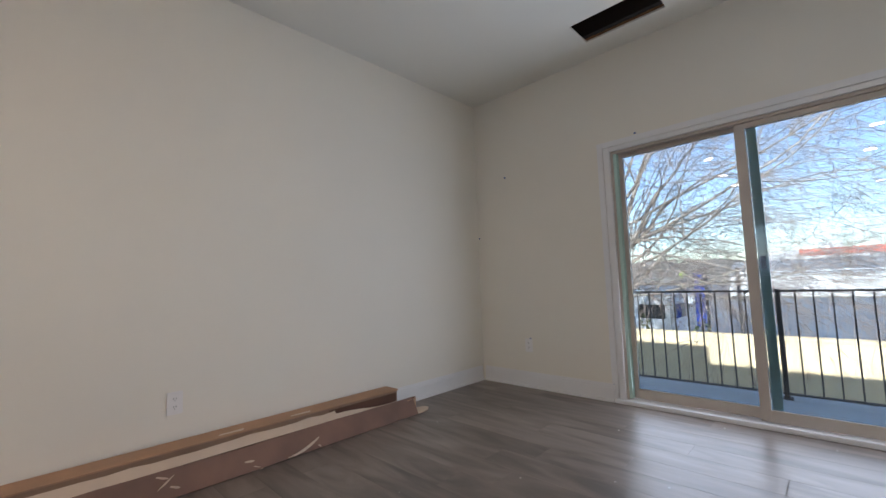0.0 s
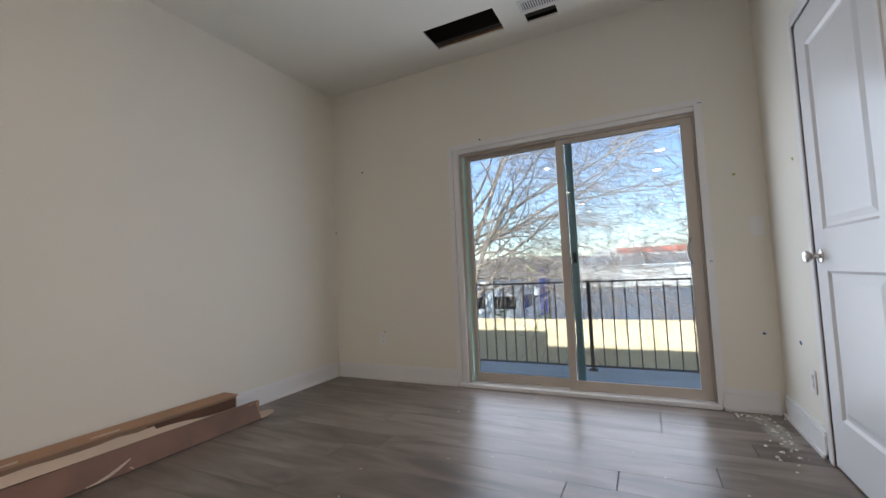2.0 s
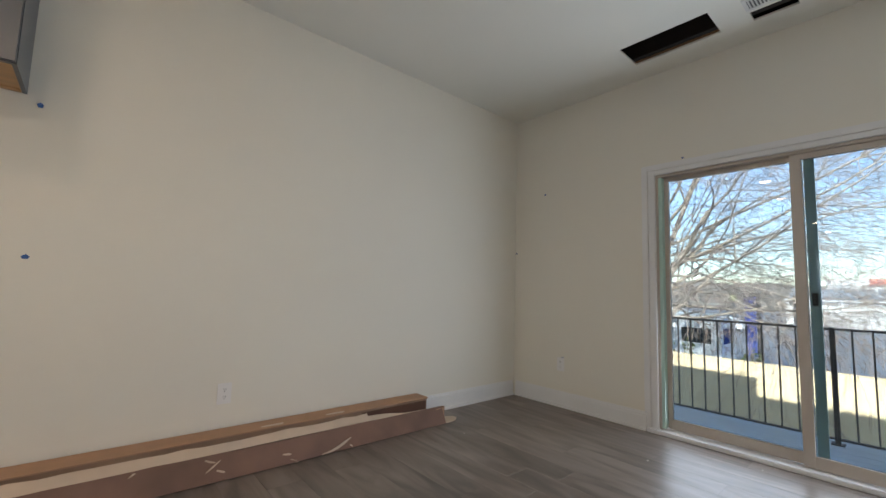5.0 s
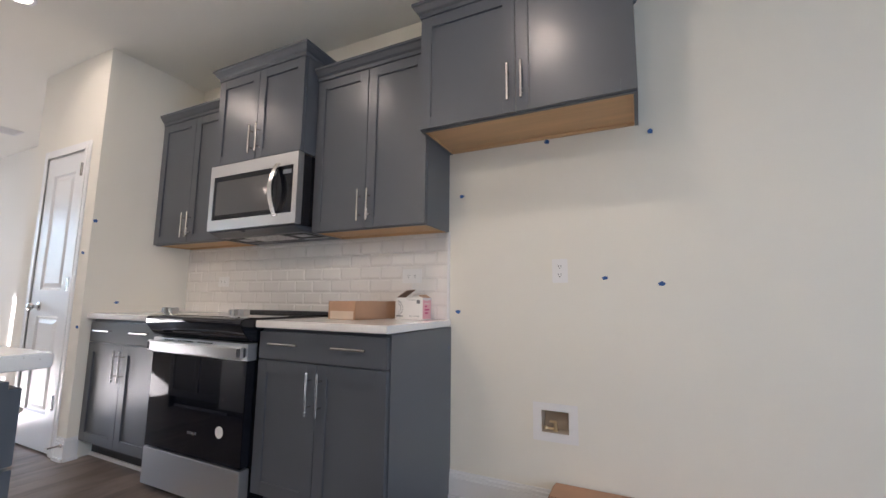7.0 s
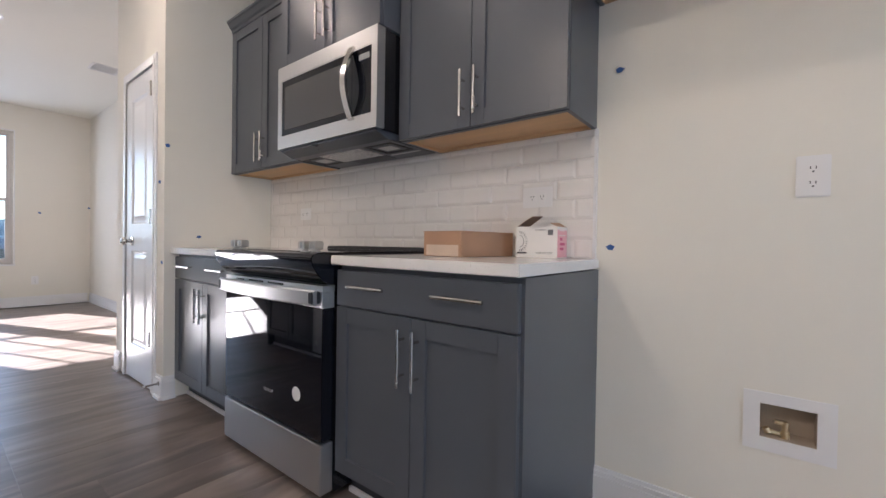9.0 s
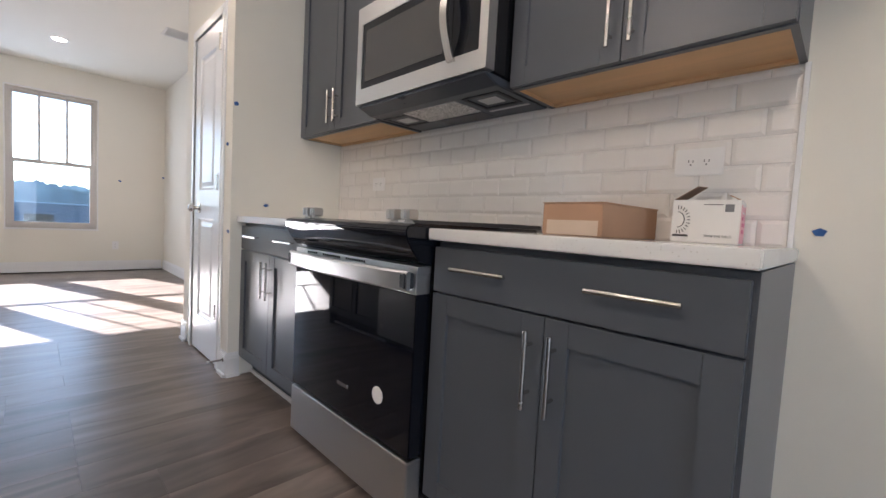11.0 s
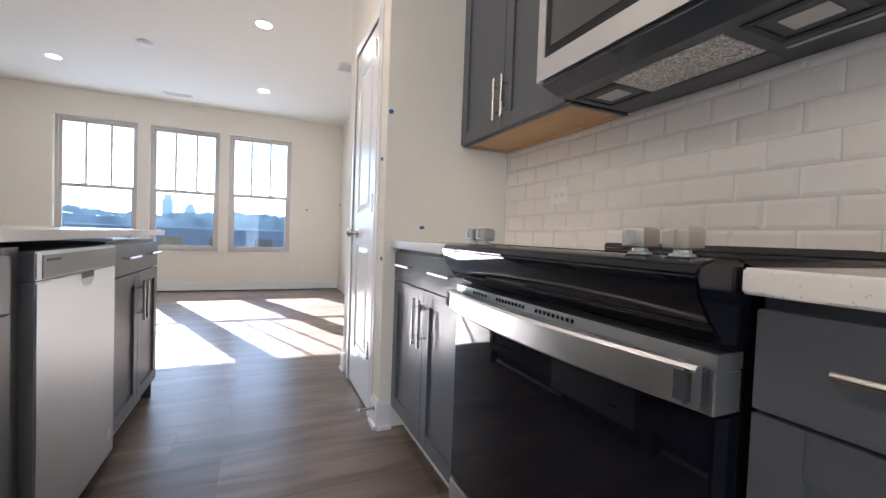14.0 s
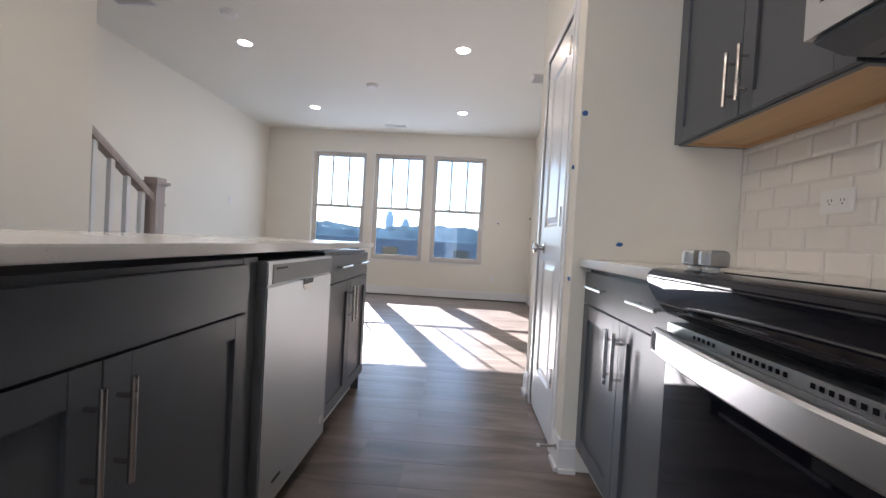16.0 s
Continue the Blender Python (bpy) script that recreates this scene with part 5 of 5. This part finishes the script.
def bus():
    x0, x1, y0, y1 = 20.0, 22.4, 6.9, 17.0
    b = thing("bus", (21.2, 12, GZ), "parked white shuttle bus with dark windows", "bus")
    bm = boxes((x0, x1, y0, y1, GZ + 0.4, 0.18))
    part("body", bm, M_PAINTW, b, bevel=0.15)
    for k in range(5):
        y = y0 + 0.35 + 1.75 * k
        part("window", boxes((x0 - 0.012, x0 + 0.02, y, y + 1.2, -1.08, -0.42)), M_VGLASS, b, bevel=0.005)
    part("rear_window", boxes((x0 + 0.4, x1 - 0.4, y0 - 0.012, y0 + 0.02, -1.08, -0.42)), M_VGLASS, b)
    for y in (y0 + 2.0, y1 - 1.8):
        for x in (x0 + 0.15, x1 - 0.15):
            wheel(b, x, y, GZ + 0.45, 0.45, 0.28)


bus()


def car(x, y, paint, label, yaw=0.0, suv=False):
    """Side on to the rooms: length along y."""
    c = thing("car", (x, y, GZ), label, "car", "parked cars")
    h = 0.25 if suv else 0.0
    side = [(-2.25, 0.35), (2.25, 0.35), (2.28, 0.75), (2.1, 0.95 + h * 0.4), (1.2, 1.02 + h * 0.4), (0.7, 1.45 + h), (-1.2 - h, 1.48 + h), (-1.9 - h, 1.05 + h * 0.3), (-2.25, 0.95)]
    bm = bmesh.new()
    prism(bm, [(y + a, GZ + z) for a, z in side], 0, x - 0.88, x + 0.88)
    part("body", bm, paint, c, bevel=0.05)
    glass_side = [(-1.5 - h, 1.06 + h * 0.4), (0.95, 1.06 + h * 0.4), (0.62, 1.38 + h), (-1.15 - h, 1.40 + h)]
    for a, b in ((x - 0.895, x - 0.87), (x + 0.87, x + 0.895)):
        bm = bmesh.new()
        prism(bm, [(y + u, GZ + z) for u, z in glass_side], 0, a, b)
        part("window", bm, M_VGLASS, c)
    for yy in (y - 1.4, y + 1.4):
        for xx in (x - 0.8, x + 0.8):
            wheel(c, xx, yy, GZ + 0.33, 0.33, 0.2)
    return c


M_CARB = material("dark_blue_car_paint", (0.05, 0.10, 0.22), rough=0.25, coat=0.4)
M_CARR = material("grey_car_paint", (0.30, 0.31, 0.33), rough=0.25, coat=0.4)
car(60, 17.5, M_PAINTW, "parked white sport utility car in the lot", suv=True)
car(75, 26.0, M_CARR, "parked grey car beside the far road")
car(90, 33.0, M_PAINTW, "parked white car beside the far road")
car(92, 39.0, M_CARB, "parked dark blue car beside the far road")
car(110, 42.0, M_PAINTW, "parked white sport utility car near the far shops", suv=True)
car(128, 58.0, M_CARB, "parked blue car near the far shops")


def white_store():
    b = thing("store_building", (88, -18, GZ), "long low white painted store with a grey roof", "building")
    n = 15.4
    part("wall", boxes((86, 94, -80, n, GZ, 0.52)), M_WHITEST, b)
    part("parapet", boxes((85.7, 86.0, -80, n + 0.1, 0.40, 1.0)), M_TRIM, b, "white parapet trim")
    part("gutter", boxes((85.55, 85.7, -80, n + 0.1, 0.58, 0.76)), M_ROOF, b, "dark gutter line")
    bm = bmesh.new()
    prism(bm, [(86, 0.53), (94, 0.53), (94, 2.9), (92, 2.9)], 1, -80, n)
    part("roof", bm, M_ROOF, b)
    part("vent_box", boxes((85.6, 86.0, -6.2, -3.8, -1.1, -0.2)), M_VENT, b)
    for y in (-3.0, 5.2, -14.0):
        bm = bmesh.new()
        cyl(bm, (90, y, 1.8), (90, y, 3.1), 0.15, n=8)
        part("roof_vent", bm, M_VENT, b)


white_store()


def far_store():
    b = thing("far_store", (100, -5, GZ), "far white shopfront with a red sign band", "building")
    part("wall", boxes((96, 115, -40, 11.5, GZ, 4.6)), M_WHITEST, b)
    part("sign_band", boxes((95.8, 96, -40, 6.2, 3.5, 4.7)), M_RED, b, "red orange sign band")
    part("entrance_gable", boxes((95.6, 96, 0.5, 3.5, 4.71, 5.7)), M_WHITEST, b)


far_store()


def sign_pylon(x, y, top, w, mat, label):
    p = thing("sign_pylon", (x, y, GZ), label, "sign")
    bm = bmesh.new()
    cyl(bm, (x, y - w / 2 - 0.1, GZ), (x, y - w / 2 - 0.1, top + 0.2), 0.07, n=10)
    part("pole", bm, M_TOE, p)
    part("panel", boxes((x - 0.05, x + 0.05, y - w / 2, y + w / 2, top - 2.7, top)), mat, p)


sign_pylon(22.5, 6.35, 1.05, 0.42, M_BLUE, "tall narrow blue banner on a dark pole")


def street_post(x, y, top, label, plate=None):
    p = thing("street_post", (x, y, GZ), label, "post")
    bm = bmesh.new()
    cyl(bm, (x, y, GZ), (x, y, top), 0.09, n=10)
    part("pole", bm, M_TOE, p)
    if plate:
        bm = bmesh.new()
        prism(bm, [(y - 0.32, top - 0.3), (y, top - 0.6), (y + 0.32, top - 0.3), (y + 0.2, top + 0.15), (y - 0.2, top + 0.15)], 0, x - 0.14, x - 0.10)
        part("plate", bm, plate, p)


street_post(24.0, 4.95, 1.2, "plain dark steel post by the lot")
street_post(48.0, 13.3, 1.2, "lime yellow crossing sign on a post", M_LIME)
street_post(70.0, 29.0, 1.6, "plain dark utility post by the far road")


def bare_tree(name, base, stems, label, seed, depth, r0):
    """Tapered trunk with limbs that fork down to fine twigs."""
    rnd = random.Random(seed)
    t = thing(name, base, label, "tree")
    wood, twig = bmesh.new(), bmesh.new()

    def tube(bm, pts, rads, n):
        loops = []
        for i, (p, r) in enumerate(zip(pts, rads)):
            d = (pts[min(i + 1, len(pts) - 1)] - pts[max(i - 1, 0)]).normalized()
            q = d.to_track_quat("Z", "Y")
            loops.append([p + q @ Vector((r * math.cos(2 * math.pi * k / n), r * math.sin(2 * math.pi * k / n), 0)) for k in range(n)])
        rings(bm, loops)

    def grow(p, d, length, r, level):
        pts, rads, steps = [p], [r], 5 if level < 3 else 4
        r = max(r, 0.006)
        end = max(r * (0.55 if level < depth else 0.5), 0.004)
        for k in range(steps):
            d = (d + Vector([rnd.uniform(-0.22, 0.22) for _ in range(3)]) + Vector((0, 0, 0.03 if level < 2 else -0.02 * level))).normalized()
            p = p + d * length / steps
            pts.append(p)
            rads.append(r + (end - r) * (k + 1) / steps)
        tube(wood if level < 3 else twig, pts, rads, 8 if level < 2 else 5 if level < 3 else 3)
        if level >= depth:
            return
        for k in range(rnd.choice((3, 4)) if level < 3 else rnd.choice((2, 3, 3))):
            i = rnd.randint(1, steps)
            side = d.cross(Vector([rnd.uniform(-1, 1) for _ in range(3)])).normalized()
            nd = (d * rnd.uniform(0.5, 1.0) + side * rnd.uniform(0.45, 0.9)).normalized()
            if level >= 1:
                nd.z *= 0.6
                nd.normalize()
            grow(pts[i], nd, length * rnd.uniform(0.55, 0.8), rads[i] * 0.55, level + 1)
        grow(pts[-1], d, length * 0.7, rads[-1] * 0.9, level + 1)
    for off, d, ln, r in stems:
        grow(Vector(base) + Vector(off), Vector(d).normalized(), ln, r * r0, 0)
    part("trunk", wood, M_BARK, t, "pale trunk and limbs")
    part("crown", twig, M_TWIG, t, "fine bare twigs")
    return t


bare_tree("tree", (14.5, 7.6, GZ), [((0, 0, 0), (0.0, -0.02, 1.0), 4.4, 1.0), ((0, 0.1, 3.8), (0.05, -0.10, 1.0), 4.4, 0.62), ((0, -0.1, 3.6), (0, 0.12, 1.0), 4.4, 0.6),
          ((0, 0, 4.2), (-0.2, -1.0, 0.42), 5.2, 0.28), ((0, 0, 5.2), (0.2, -1.0, 0.40), 5.6, 0.26), ((0, 0.1, 6.2), (-0.1, -1.0, 0.55), 5.0, 0.32), ((0, 0, 3.9), (0.1, -1.0, 0.10), 4.0, 0.28),
          ((0, 0, 3.3), (-0.1, -1.0, 0.0), 3.2, 0.22), ((0, 0, 4.8), (0.0, -1.0, 0.22), 6.0, 0.30), ((0, 0, 5.7), (0.1, -1.0, 0.30), 6.4, 0.30),
          ((0, 0, 4.5), (0.15, -0.9, 0.62), 5.0, 0.26), ((0, 0.2, 5.4), (-0.2, 0.5, 0.7), 3.6, 0.3), ((0, 0, 3.6), (-0.15, 0.9, 0.25), 3.0, 0.26), ((0, 0, 6.6), (0.1, -0.9, 0.75), 4.6, 0.28)],
          "large bare winter tree with spreading pale limbs beyond the wall", 21, 5, 0.20)
bare_tree("tree", (118, -11.6, GZ), [((0, 0, 0), (0, 0, 1), 10.0, 1.0)], "far bare winter tree behind the store", 5, 4, 0.45)
bare_tree("tree", (118, -25.0, GZ), [((0, 0, 0), (0, 0.1, 1), 12.0, 1.0)], "bare winter tree behind the store roof", 8, 4, 0.45)


def shrub(x, y, r, seed):
    s = thing("shrub", (x, y, GZ), "loose green shrub beside the bus", "shrub")
    rnd = random.Random(seed)
    bm = bmesh.new()
    for k in range(420):
        a, b, q = rnd.uniform(0, 2 * math.pi), rnd.uniform(-1, 1), rnd.random() ** 0.4
        rr = r * (0.7 + 0.45 * math.sin(3 * a + 2 * b))
        c = Vector((x + rr * q * math.cos(a) * math.sqrt(1 - b * b), y + rr * q * math.sin(a) * math.sqrt(1 - b * b), GZ + 1.25 + 1.25 * q * b))
        u = Vector([rnd.uniform(-1, 1) for _ in range(3)]).normalized() * 0.09
        v = u.cross(Vector([rnd.uniform(-1, 1) for _ in range(3)])).normalized() * 0.045
        bm.faces.new([bm.verts.new(c - u), bm.verts.new(c + v), bm.verts.new(c + u), bm.verts.new(c - v)])
    part("leaves", bm, M_GREEN, s)
    bm = bmesh.new()
    for k in range(5):
        cyl(bm, (x, y, GZ), (x + rnd.uniform(-0.5, 0.5), y + rnd.uniform(-0.5, 0.5), GZ + 1.8), 0.03, 0.01, 6)
    part("stems", bm, M_BARK, s)


shrub(18.2, 7.63, 0.70, 3)
shrub(17.0, 5.1, 0.42, 4)
structure("verge", boxes((12.3, 15.5, -22, 30, GZ, GZ + 0.03), (80, 88, 14, 70, GZ, GZ + 0.05), (82, 85.4, -60, 13.5, GZ, GZ + 0.04)), M_LAWN, "dry brown verge strips")


def ridge(name, label, x, y0, y1, base, height, rough, mat, seed, thick=60, step=1.2):
    """A far wooded ridge with an uneven top."""
    n = int((y1 - y0) / step)
    loops = []
    for k in range(n + 1):
        y = y0 + (y1 - y0) * k / n
        h = height + rough * (noise.noise(Vector((y * 0.012, seed, 0))) * 1.6 + noise.noise(Vector((y * 0.09, seed, 3))) * 0.7 + noise.noise(Vector((y * 0.4, seed, 7))) * 0.45 + noise.noise(Vector((y * 1.1, seed, 9))) * 0.30)
        loops.append([(x, y, base), (x, y, h), (x + thick, y, h * 0.8), (x + thick, y, base)])
    bm = bmesh.new()
    rings(bm, loops)
    return part(name, bm, mat, None, label, "structure")


ridge("backdrop", "far brown winter woods behind the shops", 190, -200, 260, GZ, 6.5, 3.2, M_WOODS, 4.2)
ridge("backdrop", "far wooded ridge, tinted blue for haze", -420, -420, 420, GZ, 13.5, 4.0, M_HILL, 1.7, -60)
ridge("backdrop", "nearer wooded slope, tinted blue for haze", -260, -300, 300, GZ, 7.0, 2.6, M_HILL, 9.1, -40)


def tower(x, y, w, h, label):
    t = thing("tower", (x, y, GZ), label, "building")
    part("shaft", boxes((x - w / 2, x + w / 2, y - w / 2, y + w / 2, GZ, h * 0.86)), M_TOWER, t)
    part("crown", boxes((x - w * 0.3, x + w * 0.3, y - w * 0.3, y + w * 0.3, h * 0.86, h)), M_TOWER, t)


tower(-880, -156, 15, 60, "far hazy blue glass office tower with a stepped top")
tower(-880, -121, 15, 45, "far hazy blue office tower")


def long_block():
    b = thing("warehouse", (-45, -4, GZ), "long low blue grey warehouse below the ridge", "building")
    part("wall", boxes((-58, -45, -26, 9.5, GZ, 0.97)), M_SLATEW, b)
    part("roof_edge", boxes((-44.999, -44.9, -26.1, 9.6, 0.93, 1.0)), M_TOWER, b, "pale roof edge")
    for k in range(9):
        part("window", boxes((-45.0, -44.97, -24 + 3.7 * k, -22.4 + 3.7 * k, -0.9, 0.1)), M_VGLASS, b)


M_SLATEW = material("blue_grey_siding", (0.22, 0.235, 0.27), rough=0.8, vary=0.12, scale=0.6)
long_block()



def low_house(x, y, w, d, h, mat, roof, label):
    b = thing("house", (x, y, GZ), label, "house")
    part("wall", boxes((x - d / 2, x + d / 2, y - w / 2, y + w / 2, GZ, GZ + h)), mat, b)
    bm = bmesh.new()
    prism(bm, [(y - w / 2 - 0.4, GZ + h), (y + w / 2 + 0.4, GZ + h), (y, GZ + h + w * 0.08)], 0, x - d / 2 - 0.3, x + d / 2 + 0.3)
    part("roof", bm, roof, b)


M_SLATE = material("blue_grey_shingle", (0.16, 0.19, 0.24), rough=0.9, vary=0.15, scale=2)
M_BRICKR = material("red_brown_brick", (0.28, 0.09, 0.07), rough=0.85, vary=0.15, scale=2)
low_house(-36, -2.2, 5, 6, 2.2, M_BRICKR, M_SLATE, "low red brick house with a dark roof")
low_house(-75, 22, 16, 12, 2.2, M_FACADE, M_SLATE, "low house with a blue grey shingle roof")
low_house(-75, -20, 14, 12, 2.6, M_WHITEST, M_SLATE, "low white house with a dark roof")


# ---- floor planks ----
def plank_mesh(length):
    bm = boxes((-0.0898, 0.0898, 0, length, -0.0049, 0.0))
    bmesh.ops.bevel(bm, geom=[e for e in bm.edges if e.verts[0].co.z > -0.001 and e.verts[1].co.z > -0.001], offset=0.0006, segments=1, affect="EDGES")
    me = bpy.data.meshes.new("plank")
    bm.to_mesh(me)
    bm.free()
    me.materials.append(M_PLANK)
    return me


def lay_planks():
    rnd = random.Random(5)
    cache = {}
    w, full = 0.18, 1.22
    n = int((XE - XW) / w) + 1
    for i in range(n):
        x = XE - 0.09 - i * w
        y = YS - rnd.choice((0.2, 0.4, 0.6, 0.8, 1.0))
        while y < YN:
            a, b = max(y, YS), min(y + full, YN)
            y += full
            if x > STAIR_X and b < YC - 0.11:
                continue
            if x > STAIR_X:
                a = max(a, YC - 0.11)
            ln = round(b - a, 2)
            if ln < 0.05:
                continue
            if ln not in cache:
                cache[ln] = plank_mesh(ln - 0.0003)
            ob = new("plank", cache[ln])
            ob.location = (max(x, XW + 0.09), a, 0)
            ob.parent = floor


lay_planks()


# ---- backsplash ----
def backsplash():
    TX0, TX1 = PX + 0.001, -2.262
    bs = structure("backsplash", boxes((TX0, TX1, YN - 0.005, YN - 0.0005, 0.9065, 1.437)), M_GROUT, "white glazed subway tile backsplash")
    part('edge_trim', boxes((TX1 + 0.0005, TX1 + 0.012, YN - 0.012, YN - 0.0005, 0.9065, 1.399)), M_TRIM, bs, 'white end trim')
    W, H, D = 0.1524, 0.0778, 0.0052
    cache = {}

    def mesh(w, h):
        bm = bmesh.new()
        g, e = 0.0009, 0.011
        e = min(e, w / 3, h / 3)
        a, b, c, d = g, w - g, g, h - g
        rings(bm, [[(a, 0, c), (b, 0, c), (b, 0, d), (a, 0, d)], [(a, -0.0018, c), (b, -0.0018, c), (b, -0.0018, d), (a, -0.0018, d)],
                   [(a + e, -D, c + e), (b - e, -D, c + e), (b - e, -D, d - e), (a + e, -D, d - e)]])
        bmesh.ops.recalc_face_normals(bm, faces=bm.faces)
        me = bpy.data.meshes.new("tile")
        bm.to_mesh(me)
        bm.free()
        me.materials.append(M_TILE)
        return me
    for r in range(7):
        z = 0.907 + r * H
        top = min(z + H, 1.399)
        x = -2.712 + (W / 2 if r % 2 == 0 else 0) + 4 * W
        while x > TX0:
            a, b = max(x - W, TX0), min(x, TX1)
            if b - a > 0.02:
                key = (round(b - a, 3), round(top - z, 3))
                if key not in cache:
                    cache[key] = mesh(*key)
                ob = new("tile", cache[key])
                ob.location = (a, YN - 0.005, z)
                ob.parent = bs
            x -= W


backsplash()
